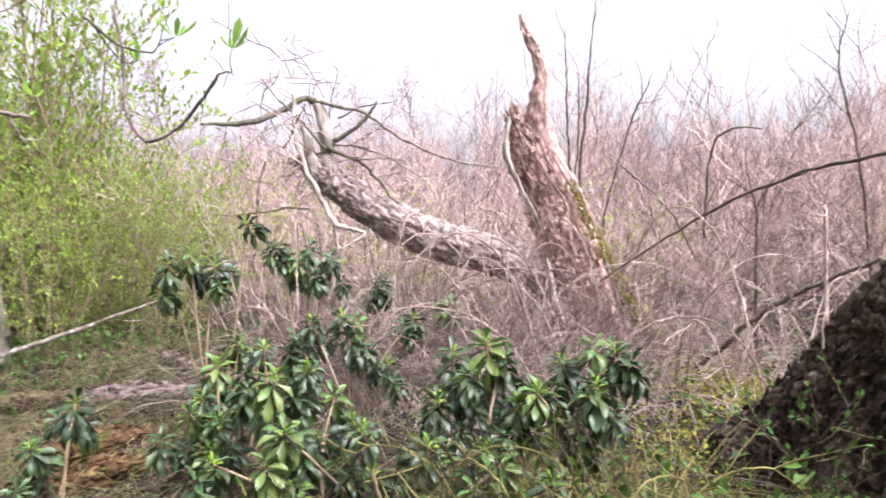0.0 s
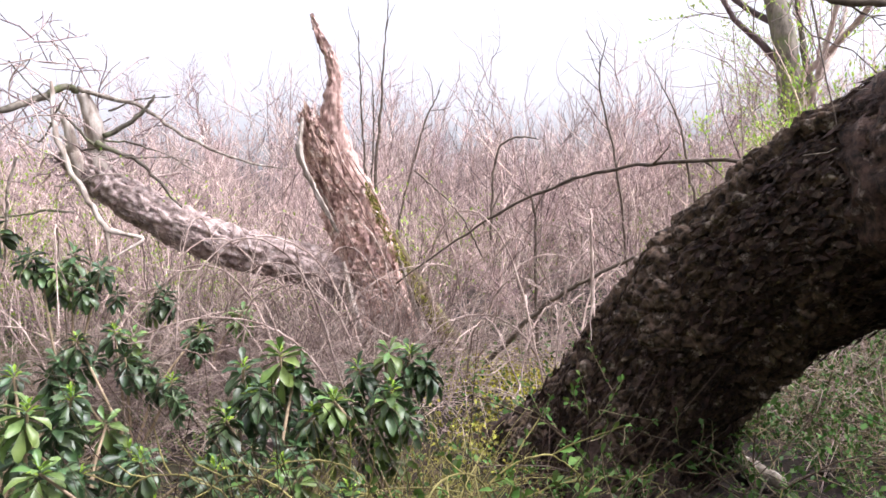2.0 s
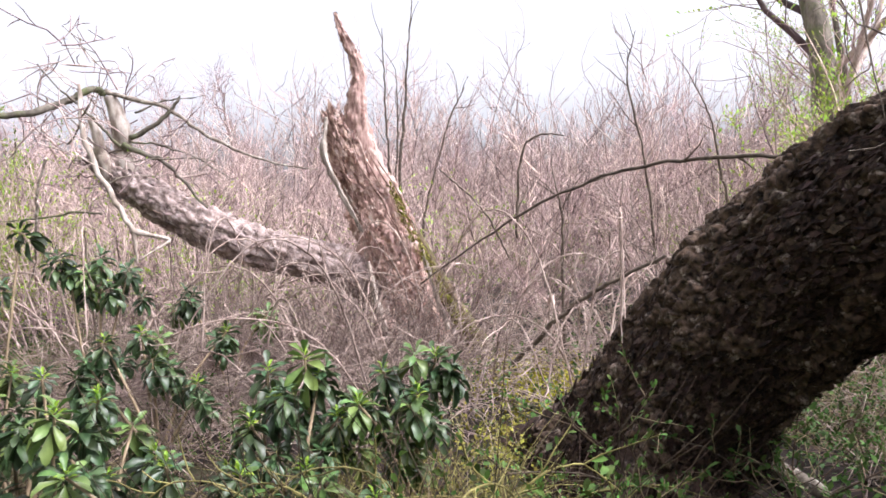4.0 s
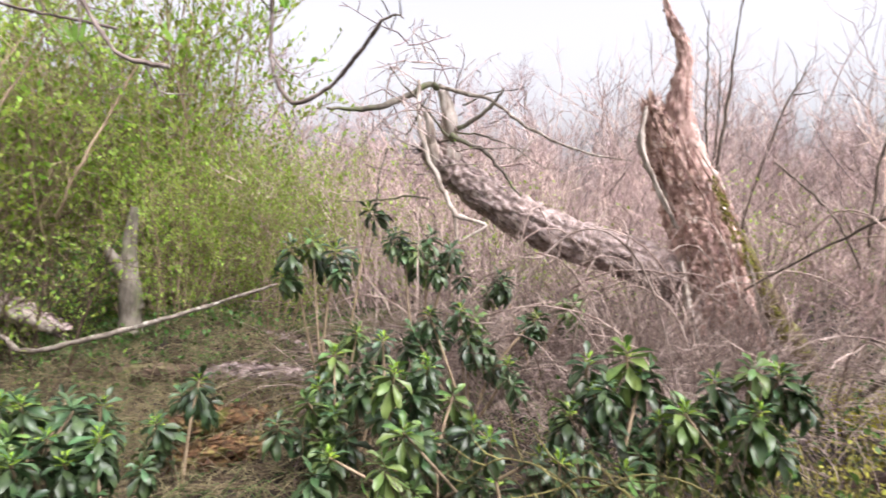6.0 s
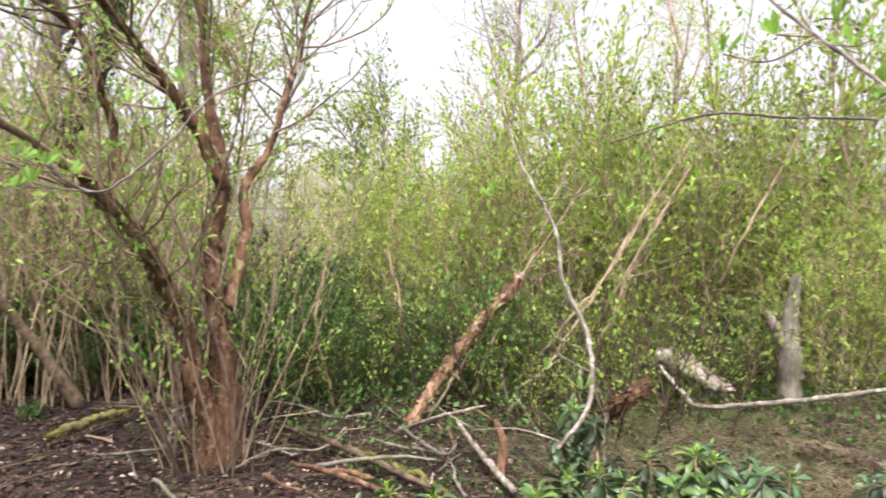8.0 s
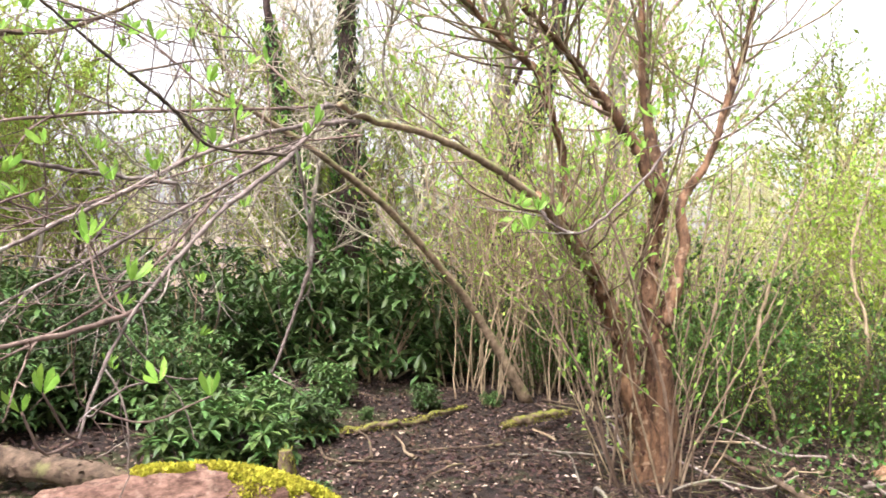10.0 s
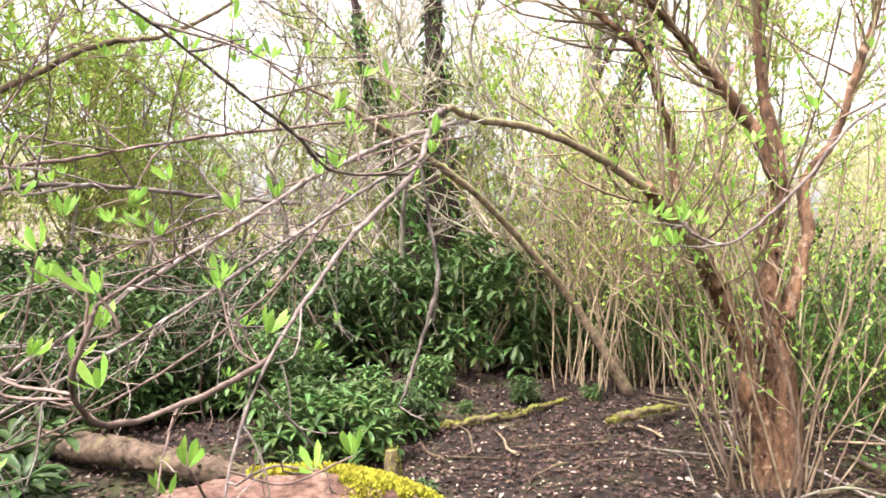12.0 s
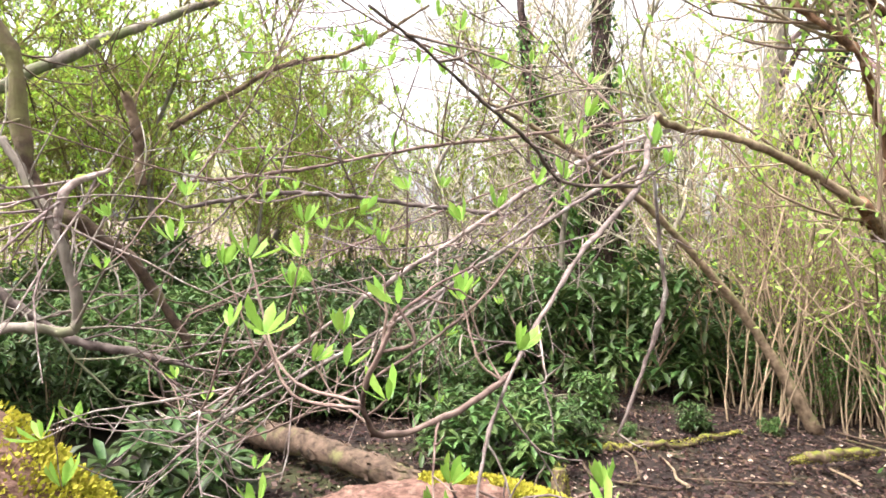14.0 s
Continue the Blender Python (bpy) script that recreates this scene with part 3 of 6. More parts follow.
place_all(kinds, spots(rng, 17, (80, 98), (6.5, 7.4), (0.85, 1.25), 0.35))
# low brown shoots at the hedge foot
kinds = [leafy_shrub(rng, 1.0 + 0.2 * j, 7, 3, 2, 0.045, M_BUD, "low twiggy shoots at the hedge foot", "low shoots at the hedge foot", 0.7, M_BROWN) for j in range(3)]
place_all(kinds, spots(rng, 12, (38, 72), (5.4, 7.0), (0.7, 1.1), 0.5))
# dark green leafy shrubs low in the hedge
kinds = [leafy_shrub(rng, 1.5 + 0.2 * j, 9, 8, 6, 0.062, M_HERB, "low dense green leafy shrub in the hedge", "low green shrubs of the hedge", 0.6, M_BROWN) for j in range(3)]
place_all(kinds, [q for q in spots(rng, 16, (68, 92), (7.0, 8.4), (0.6, 1.0), 0.5) + spots(rng, 22, (54, 78), (5.9, 7.0), (0.5, 0.85), 0.45) if math.hypot(q[0], q[1]) > 6.2] + spots(rng, 7, (36, 54), (6.9, 7.6), (0.4, 0.65), 0.5))
# budding small trees over the clearing
kinds = [tall_tree(rng, 5.2 + 0.5 * j, 0.055, M_GREY, M_OLIVE, "slender budding tree with a fine twiggy crown", "budding trees round the clearing", M_BUD) for j in range(3)]
place_all(kinds, [q for q in spots(rng, 26, (92, 172), (8.4, 12.5), (0.7, 1.0), 1.0) if not (-4.2 < q[1] < 0.2 and math.hypot(q[0], q[1]) < 9.9)] + spots(rng, 4, (66, 90), (9.5, 12), (0.7, 0.9), 1.4))
kinds = [tall_tree(rng, 5.6, 0.06, M_GREY, M_GREYTWIG, "slender tree with a pale mass of fine bare twigs", "pale twiggy trees behind the clearing")]
place_all(kinds, [(*on_ground(b_, d_), r_, s_) for b_, d_, r_, s_ in ((104, 8.3, 0, 0.9), (98, 11.0, 130, 0.95), (111, 8.6, 250, 0.9), (113, 10.4, 40, 1.0), (122, 9.6, 170, 0.95))])
# tall trees behind
kinds = [tall_tree(rng, 9 + j, 0.22, M_GREY, M_TWIG, "tall grey-barked tree with fresh buds", "tall trees behind the clearing", M_BUD) for j in range(3)]
place_all(kinds, [(*on_ground(b_, d_), r_, s_) for b_, d_, r_, s_ in ((84, 13, 0, 1.1), (96, 12.5, 60, 1.1), (118, 20, 10, 0.7), (60, 20, 77, 0.9), (-41.2, 14, 140, 0.95), (-44.5, 16, 80, 0.8), (45, 20, 10, 0.8))])


# ---- evergreen rosettes ----
BROAD_V = np.array([(0, 0, 0), (.22, -.20, .02), (.22, 0, -.015), (.22, .20, .02), (.66, -.50, .03), (.66, 0, -.03), (.66, .50, .03), (.92, -.27, -.05), (.92, 0, -.075), (.92, .27, -.05), (1, 0, -.12)])
BROAD_Q = np.array([(1, 2, 5, 4), (2, 3, 6, 5), (4, 5, 8, 7), (5, 6, 9, 8)])
BROAD_T = np.array([(0, 2, 1), (0, 3, 2), (7, 8, 10), (8, 9, 10)])


def rosette_mesh(rng, count, size, name, top=52, fall=112):
    """An umbrella of blunt spoon-shaped leaves, the upper ones lying out flat, the lower ones hanging."""
    b = Bag()
    j = np.arange(count)
    az = j * 2.39996 + rng.normal(0, 0.25, count)
    f = j / (count - 1)
    el = np.radians(top - fall * f ** 0.6) + rng.normal(0, 0.16, count)
    way = np.stack([np.cos(az) * np.cos(el), np.sin(az) * np.cos(el), np.sin(el)], -1)
    out = np.stack([np.cos(az), np.sin(az), 0 * az], -1)
    side = unit(np.cross(way, np.array((0, 0, 1.0))))
    up = np.cross(side, way) + side * rng.normal(0, 0.25, (count, 1))
    side = unit(np.cross(way, up))
    up = np.cross(side, way)
    ln = size * (0.55 + 0.5 * np.sqrt(f)) * rng.uniform(0.8, 1.15, count)
    place = np.stack([0 * f, 0 * f, 0.02 - 0.085 * f], -1) * size / 0.1 + out * 0.005
    curl = rng.uniform(1.2, 2.6, count)
    v = (place[:, None] + way[:, None] * BROAD_V[None, :, :1] * ln[:, None, None] + side[:, None] * BROAD_V[None, :, 1:2] * (ln * 0.40)[:, None, None]
         + up[:, None] * BROAD_V[None, :, 2:] * (ln * curl)[:, None, None])
    base = j[:, None, None] * len(BROAD_V)
    b.add(v, BROAD_Q[None] + base, BROAD_T[None] + base)
    return b.mesh(name)


rng = np.random.default_rng(21)
ROSETTES = [rosette_mesh(rng, n_, 0.106, "leaf_rosette") for n_ in (20, 24, 27, 22)]
for j, me in enumerate(ROSETTES):
    me.materials.append(M_DAPHNE_PALE if j == 3 else M_DAPHNE)
TIPS = [rosette_mesh(rng, n_, 0.045, "flower_tip", 80, 60) for n_ in (8, 10)]
for me in TIPS:
    me.materials.append(M_LIME)


def spurge_laurel(rng, base, tips, label="glossy dark evergreen shrub with drooping leaf rosettes"):
    """A loose evergreen shrub: bare stems, each ending in a rosette at the given tip."""
    t = thing("evergreen_shrub", label, "shrub", "evergreen shrubs of the foreground", base)
    foot = np.array(base)
    for tip in tips:
        tip = np.array(tip)
        knee = foot + (tip - foot) * (0.5, 0.5, 0.45) + rng.normal(0, 0.04, 3)
        b = Bag()
        tubes(b, curve([foot + (0, 0, -0.04), knee, tip], 9)[None], thin(0.011, 0.006, 1, 9), 6)
        stalk = part("stem", b, M_SHOOT, t)
        for q in range(3):
            ob = new("leaf_rosette", ROSETTES[int(rng.integers(4))])
            ob.parent = stalk
            off = np.array((0, 0, 0.0)) if q == 0 else np.append(rng.normal(0, 0.085, 2), rng.uniform(-0.20, -0.03))
            ob.matrix_basis = pose(*(np.array(tip) - foot + off), *rng.normal(0, 14, 2), rng.uniform(0, 360)) @ Matrix.Scale(rng.uniform(0.85, 1.18) * (1.08 if q == 0 else 0.92), 4)
        if rng.uniform() < 0.8:
            ob = new("flower_tip", TIPS[int(rng.integers(2))])
            ob.parent = stalk
            ob.matrix_basis = pose(*(np.array(tip) - foot + (0, 0, 0.02)), 0, 0, rng.uniform(0, 360))
            tagged(ob, "pale lime-green young leaves and flower buds")
    return t


def grounded(tips):
    c = np.mean(np.array(tips), axis=0)
    return (float(c[0]), float(c[1]), gz(c[0], c[1]))


for tips in (
    [(-1.03, 4.74, 1.33), (-1.34, 4.55, 1.14), (-1.19, 4.56, 1.07), (-1.46, 4.49, 1.09)],
    [(-0.67, 4.92, 1.15), (-0.82, 4.82, 1.10), (-0.53, 4.96, 1.06)],
    [(-0.26, 5.27, 0.86), (0.25, 5.33, 0.67)],
    [(-0.58, 4.58, 0.69), (-0.42, 4.73, 0.70), (0.05, 4.81, 0.66), (-0.35, 4.64, 0.56), (-0.08, 4.49, 0.43), (-0.68, 4.55, 0.60)],
    [(-0.96, 4.34, 0.60), (-1.00, 4.10, 0.52), (-0.95, 3.79, 0.42), (-0.80, 4.19, 0.48), (-0.50, 4.18, 0.49), (-0.80, 3.65, 0.33), (-0.96, 3.68, 0.37), (-0.78, 3.87, 0.38)],
    [(-0.56, 3.85, 0.33), (-0.12, 3.67, 0.32), (0.21, 3.52, 0.27), (-0.42, 3.37, 0.22), (-0.28, 3.94, 0.38), (-0.66, 3.27, 0.27), (0.05, 3.29, 0.21), (-0.31, 3.62, 0.26)],
    [(0.56, 3.54, 0.73), (0.43, 3.44, 0.59), (0.62, 3.54, 0.64), (0.34, 3.33, 0.52), (0.69, 3.44, 0.48), (0.55, 3.24, 0.34), (0.40, 3.54, 0.68)],
    [(1.04, 3.50, 0.71), (0.90, 3.52, 0.64), (1.02, 3.30, 0.59), (0.94, 3.31, 0.42), (1.15, 3.58, 0.67), (0.78, 3.43, 0.53)],
    [(-1.56, 3.66, 0.44), (-1.54, 3.30, 0.33)],
    [(-1.64, 3.08, 0.47), (-1.52, 2.90, 0.35), (-1.55, 2.78, 0.34)],
    [(-1.92, 2.94, 0.49), (-1.71, 3.00, 0.47), (-1.90, 2.66, 0.41), (-1.50, 2.91, 0.40), (-1.65, 2.64, 0.38), (-1.66, 2.81, 0.42)],
    [(-2.85, 2.81, 0.55), (-2.74, 2.88, 0.49)],
    [(-2.17, 2.77, 0.45), (-2.15, 3.09, 0.45), (-1.92, 3.18, 0.45), (-2.06, 2.38, 0.46), (-1.85, 2.65, 0.42), (-2.0, 2.9, 0.5)],
    [(-2.09, 2.24, 0.44), (-1.95, 2.44, 0.43), (-1.94, 2.29, 0.34), (-1.73, 2.40, 0.37)],
    [(-2.23, 1.45, 0.44), (-2.17, 1.63, 0.40), (-2.07, 2.07, 0.38)],
    [(0.05, 3.15, 0.45), (0.32, 3.10, 0.41), (0.61, 3.02, 0.36), (-0.29, 3.15, 0.45), (0.80, 2.92, 0.33)],
    [(-0.45, 3.51, 0.59), (-0.33, 3.66, 0.59), (-0.63, 3.87, 0.66)],
):
    spurge_laurel(rng, grounded(tips), tips)


# ---- dark evergreen bank behind the clearing, and unseen bushes behind the camera ----
def evergreen_bush(rng, h, heads, label, leaf=1.0):
    t = thing("evergreen_bush", label, "bush", "dark evergreen bushes of the bank")
    b, l = Bag(), Bag()
    for j in range(heads):
        az, u = rng.uniform(0, 2 * math.pi), rng.uniform(0.1, 1)
        r = 0.62 * math.sqrt(rng.uniform(0, 1))
        tip = np.array((math.cos(az) * r, math.sin(az) * r, h * u * (1 - 0.35 * r)))
        if j % 7 == 0:
            tubes(b, curve([(tip[0] * 0.2, tip[1] * 0.2, -0.05), tip * (0.6, 0.6, 0.5), tip], 6)[None], thin(0.012, 0.005, 1, 6), 4)
        n_ = 11
        k_ = np.arange(n_)
        a2 = k_ * 2.4 + rng.uniform(0, 6)
        el = np.radians(48 - 80 * (k_ / (n_ - 1))) + rng.normal(0, 0.15, n_)
        way = np.stack([np.cos(a2) * np.cos(el), np.sin(a2) * np.cos(el), np.sin(el)], -1)
        up = np.cross(np.cross(way, np.array((0, 0, 1.0))), way)
        ln = rng.uniform(0.085, 0.15, n_) * leaf
        leaves(l, np.repeat(tip[None], n_, 0) + rng.normal(0, 0.012, (n_, 3)), way, up, ln, ln * 0.31, True, 1.5)
    part("branch_frame", b, M_SHOOT, t)
    part("foliage", l, M_RHODO, t)
    return t


rng = np.random.default_rng(31)
kinds = [evergreen_bush(rng, 1.1 + 0.12 * j, 135, "dense dark evergreen bush with narrow glossy leaves") for j in range(4)]
# last two sets: unseen bushes added behind the camera to darken the trunk's underside
place_all(kinds, spots(rng, 46, (97, 170), (7.2, 9.4), (0.75, 1.4), 0.68) + spots(rng, 12, (78, 97), (7.6, 9.2), (0.5, 0.95), 0.6) + spots(rng, 10, (56, 78), (7.4, 9.2), (0.5, 0.85), 0.8)
          + spots(rng, 16, (124, 172), (5.2, 6.6), (0.7, 0.95), 0.6) + spots(rng, 26, (186, 272), (5.2, 7.5), (1.8, 2.6), 0.9) + spots(rng, 9, (270, 287), (7.6, 9.2), (1.9, 2.6), 0.9))
kinds = [evergreen_bush(rng, 1.0 + 0.1 * j, 46, "evergreen bush with large whorls of dark glossy leaves", 2.3) for j in range(3)]
place_all(kinds, [q for q in spots(rng, 24, (117, 172), (3.9, 5.8), (0.6, 0.8), 0.5) if q[0] < -3.7 or q[1] < -4.6] + spots(rng, 6, (146, 164), (2.9, 3.7), (0.72, 0.88), 0.5) + [(x_, y_, gz(x_, y_), r_, s_) for x_, y_, r_, s_ in ((-5.17, -1.72, 30, 0.2), (-5.9, -0.95, 80, 0.34), (-6.34, -0.37, 140, 0.26), (-3.47, -1.06, 200, 0.16), (-5.3, -1.35, 250, 0.15))] + [(*on_ground(111, 4.9), 20, 0.62), (*on_ground(116, 4.3), 20, 0.6), (*on_ground(109, 5.7), 120, 0.5), (*on_ground(115, 5.3), 220, 0.66)])


# ---- the big leaning trunk ----
def plates(a, s, v, around=26, size=0.11, depth=0.05, seed=3):
    warp = (fbm(v * 7, 3, seed + 20) - 0.5) * 1.6
    edge, tone = cells(a / (2 * math.pi) * around + warp, s / size + 0.8 * (fbm(v * 6, 3, seed + 30) - 0.5) * 2, around, seed)
    w = np.stack([np.cos(a) * around * 0.22, np.sin(a) * around * 0.22, s * 4.5], -1)
    ridge = 1 - np.abs(fbm(w, 3, seed + 3) - 0.5) * 4
    return depth * (np.clip(edge * 2.2, 0, 1) ** 0.5 * (0.3 + 0.9 * tone) - 0.5) + depth * 1.2 * (fbm(v * 2.4, 3, 4) - 0.5) + depth * 0.8 * ridge + 0.03 * (vnoise(v * 45, 6) - 0.5) * min(1, depth * 30)


def flakes(rng, line, radii, count, size, lift=0.3, low=0.02, high=0.98, proud=1.0):
    """Scales of bark standing off a trunk."""
    m = len(line)
    i = rng.integers(int(low * m), int(high * m), count)
    a = rng.uniform(0, 2 * math.pi, count)
    tg = unit(np.gradient(line, axis=0))[i]
    s1 = unit(np.cross(tg, (0.1, 0.05, 1)))
    out = s1 * np.cos(a)[:, None] + np.cross(tg, s1) * np.sin(a)[:, None]
    side = np.cross(tg, out)
    way = tg * rng.choice((-1, 1), count)[:, None] + side * rng.normal(0, 0.35, (count, 1)) + out * rng.uniform(-0.1, lift, (count, 1))
    ln = rng.uniform(0.5, 1.5, count) * size
    b = Bag()
    leaves(b, line[i] + out * (radii[i] * proud)[:, None] * rng.uniform(0.95, 1.05, (count, 1)), way, out + rng.normal(0, 0.4, (count, 3)), ln * rng.choice((0.5, 1, 1.6), count), ln * rng.uniform(0.2, 0.6, count), False)
    return b


def scaly(a, s, v):
    """Overlapping plates a hand long, each at its own height, on a lumpy trunk."""
    warp = (fbm(v * 6, 3, 23) - 0.5) * 3.0
    edge, tone = cells(a / (2 * math.pi) * 56 + warp, s / 0.085 + (fbm(v * 5, 3, 33) - 0.5) * 2.4, 56, 3)
    edge2, tone2 = cells(a / (2 * math.pi) * 18 + warp * 0.5, s / 0.27 + (fbm(v * 3, 3, 34) - 0.5) * 1.6, 18, 8)
    lumps = 0.13 * (fbm(v * 3.2, 3, 4) - 0.5)
    return 0.034 * (tone - 0.5) + 0.016 * (np.clip(edge * 3.5, 0, 1) - 0.6) + 0.045 * (tone2 - 0.5) + 0.020 * (np.clip(edge2 * 4, 0, 1) - 0.7) + lumps + 0.016 * (vnoise(v * 55, 6) - 0.5)


pts = BIG
pts = [(pts[0][0], pts[0][1], gz(*pts[0][:2]) - 0.2)] + pts[1:]
t = thing("leaning_tree", "massive leaning tree with dark rough scaly bark", "tree", place=(pts[0][0], pts[0][1], 0))
rad = [0.56, 0.46, 0.395, 0.37, 0.37, 0.38, 0.39]
b = Bag()
trunk(b, pts, rad, 340, 520, scaly)
part("trunk", b, M_BARK, t)
rng = np.random.default_rng(40)
part("bark_scale", flakes(rng, curve(pts, 300), spread(rad, 300), 19000, 0.045, 0.38), M_BARK, t, "flaking scales of dark bark")
x, y, z = pts[-1]
b = Bag()
trunk(b, [pts[-2], pts[-1], (x - 0.1, y - 1.2, z + 0.5), (x - 0.3, y - 3.0, z + 1.5), (x - 0.6, y - 4.5, z + 3.0)], [0.38, 0.40, 0.38, 0.3, 0.2], 60, 120, lambda a, s, v: plates(a, s, v, 20, 0.15))
part("upper_trunk", b, M_BARK, t)
for foot_, tip_ in ((-0.35, 0.3), (0.5, 0.3), (0.1, -0.55), (-0.2, -0.5)):
    b = Bag()
    trunk(b, [(pts[1][0] + foot_ * 0.3, pts[1][1] + tip_ * 0.3, 0.35), (pts[0][0] + foot_, pts[0][1] + tip_, 0.06), (pts[0][0] + foot_ * 1.9, pts[0][1] + tip_ * 1.9, -0.12)], [0.17, 0.10, 0.04], 24, 40, lambda a, s, v: plates(a, s, v, 12, 0.12, 0.03))
    part("root", b, M_BARK, t)

# ---- the broken snag ----
def fibre(a, s, v, depth=0.05, seed=1):
    p = np.stack([np.cos(a) * 2.2, np.sin(a) * 2.2, s * 1.1], -1)
    q = np.stack([np.cos(a) * 7, np.sin(a) * 7, s * 3.0], -1)
    return depth * 1.3 * (fbm(p, 3, seed) - 0.5) + depth * 0.9 * (np.abs(fbm(q + (fbm(v * 5, 2, 31) - 0.5)[..., None] * 3, 3, seed + 7) - 0.5) * 2 - 0.3) + depth * 0.7 * (fbm(v * 14, 3, 5) - 0.5) + depth * 0.35 * (vnoise(v * 50, 6) - 0.5)


base = [(1.49, 6.22, 0.01)][0]
t = thing("snag", "broken dead tree stump with splintered orange-brown wood", "dead tree", place=(base[0], base[1], gz(base[0], base[1])))
SNAG = [(1.45, 6.23, 0.26), (1.39, 6.23, 0.57), (1.30, 6.24, 0.82), (1.22, 6.25, 1.13), (1.09, 6.26, 1.50), (0.94, 6.27, 1.82), (0.83, 6.27, 2.11), (0.80, 6.28, 2.23)]
SNAG_R = [0.12, 0.25, 0.27, 0.265, 0.23, 0.19, 0.12, 0.03]
b = Bag()
trunk(b, SNAG, SNAG_R, 150, 300, lambda a, s, v: fibre(a, s, v, 0.10) + plates(a + s * 0.5, s, v, 13, 0.4, 0.02, 14) - 0.02, 0.75)
part("trunk", b, M_ROT, t)
b = Bag()
trunk(b, [(1.23, 6.22, 1.03), (1.12, 6.23, 1.52), (1.03, 6.24, 1.91), (0.99, 6.22, 2.20), (1.03, 6.22, 2.48), (0.99, 6.22, 2.68), (0.92, 6.22, 2.82), (0.86, 6.22, 3.02)], [0.13, 0.16, 0.13, 0.095, 0.062, 0.05, 0.045, 0.010], 36, 110, lambda a, s, v: fibre(a, s, v, 0.05, 4))
part("spike", b, M_ROT, t, "tall splintered spike of the broken trunk")
for p_, r_, m_, l_ in (
    ([(0.75, 6.13, 2.15), (0.71, 6.08, 1.86), (0.81, 6.07, 1.57), (0.99, 6.02, 1.19)], [0.010, 0.018, 0.018, 0.008], M_PALE, "pale bare strip of splintered wood"),
    ([(1.02, 6.02, 0.95), (1.07, 5.96, 0.63), (1.20, 5.95, 0.05)], [0.015, 0.028, 0.03], M_PALE, "pale bare strip of splintered wood"),
    ([(1.46, 6.02, 1.07), (1.51, 5.97, 0.84), (1.65, 5.94, 0.35)], [0.012, 0.022, 0.018], M_PALE, "pale bare strip of splintered wood"),
    ([(1.22, 6.20, 0.83), (1.16, 6.16, 0.45), (1.17, 6.11, -0.04)], [0.10, 0.09, 0.10], M_ROT, "splintered standing leg of wood"),
    ([(1.47, 6.22, 0.72), (1.61, 6.20, 0.36), (1.71, 6.19, -0.10)], [0.13, 0.10, 0.12], M_ROT, "splintered standing leg of wood"),
    ([(1.20, 6.30, 1.72), (1.47, 6.22, 1.07), (1.72, 6.13, 0.56), (2.03, 6.02, -0.02)], [0.02, 0.065, 0.07, 0.11], M_MOSSY, "root flank green with moss"),
):
    b = Bag()
    trunk(b, p_, r_, 24, 60, lambda a, s, v: fibre(a, s, v, 0.03, 6))
    part("splinter", b, m_, t, l_)
rng = np.random.default_rng(44)
line, rr = curve(SNAG, 90), spread(SNAG_R, 90)
tg = unit(np.gradient(line, axis=0))
s1 = unit(np.cross(tg, (0, 0.2, 1)))
u1 = np.cross(tg, s1)
for j in range(34):
    i0, ln, a0 = int(rng.integers(2, 70)), int(rng.integers(8, 30)), rng.uniform(0, 2 * math.pi)
    k = np.linspace(i0, min(i0 + ln, 88), 9).astype(int)
    a1 = a0 + np.linspace(0, rng.normal(0, 0.35), 9) + rng.normal(0, 0.03, 9)
    off = rr[k] * (1.02 + 0.10 * rng.uniform() + np.linspace(0, rng.uniform(-0.05, 0.25), 9))
    path = line[k] + s1[k] * (np.cos(a1) * off)[:, None] + u1[k] * (np.sin(a1) * off * 0.75)[:, None]
    b = Bag()
    w = rng.uniform(0.005, 0.014)
    tubes(b, path[None], (w * np.array((0.4, 0.8, 1, 1, 1.1, 1, 0.9, 0.6, 0.2)))[None], 5)
    part("splinter", b, M_PALE if j % 9 == 0 else M_ROT, t)
flank = [(1.24, 6.05, 1.56), (1.41, 5.98, 1.13), (1.63, 5.89, 0.64), (1.86, 5.80, 0.19)]
part("moss", flakes(rng, curve(flank, 60), spread([0.012, 0.03, 0.03, 0.045], 60), 1100, 0.026, 0.9, 0.0, 1.0), M_MOSSDULL, t, "yellow-green moss down the flank")
part("flaking_wood", flakes(rng, line, rr, 1500, 0.06, 0.2, 0.02, 0.95, 0.92), M_ROT, t, "crumbling flakes of orange-brown wood")

# ---- the fallen log and its dead branches ----
pts = [(1.22, 6.28, 0.63), (0.73, 6.26, 0.92), (-0.00, 6.17, 1.16), (-0.50, 6.19, 1.44), (-0.87, 6.20, 1.72), (-1.08, 6.24, 1.91)]
t = thing("fallen_log", "fallen dead trunk with flaking grey-brown bark", "log", place=(pts[0][0], pts[0][1], 0))
b = Bag()
trunk(b, pts, [0.15, 0.16, 0.15, 0.135, 0.11, 0.07], 70, 180, lambda a, s, v: plates(a, s, v, 14, 0.16, 0.03, 8))
part("trunk", b, M_LOG, t)
rng = np.random.default_rng(41)
b = flakes(rng, curve(pts, 80), spread([0.15, 0.16, 0.15, 0.135, 0.11, 0.07], 80), 3400, 0.05, 0.4, 0.02, 0.98, 1.03)
part("bark_scale", b, M_LOG, t, "loose curling flakes of bark")


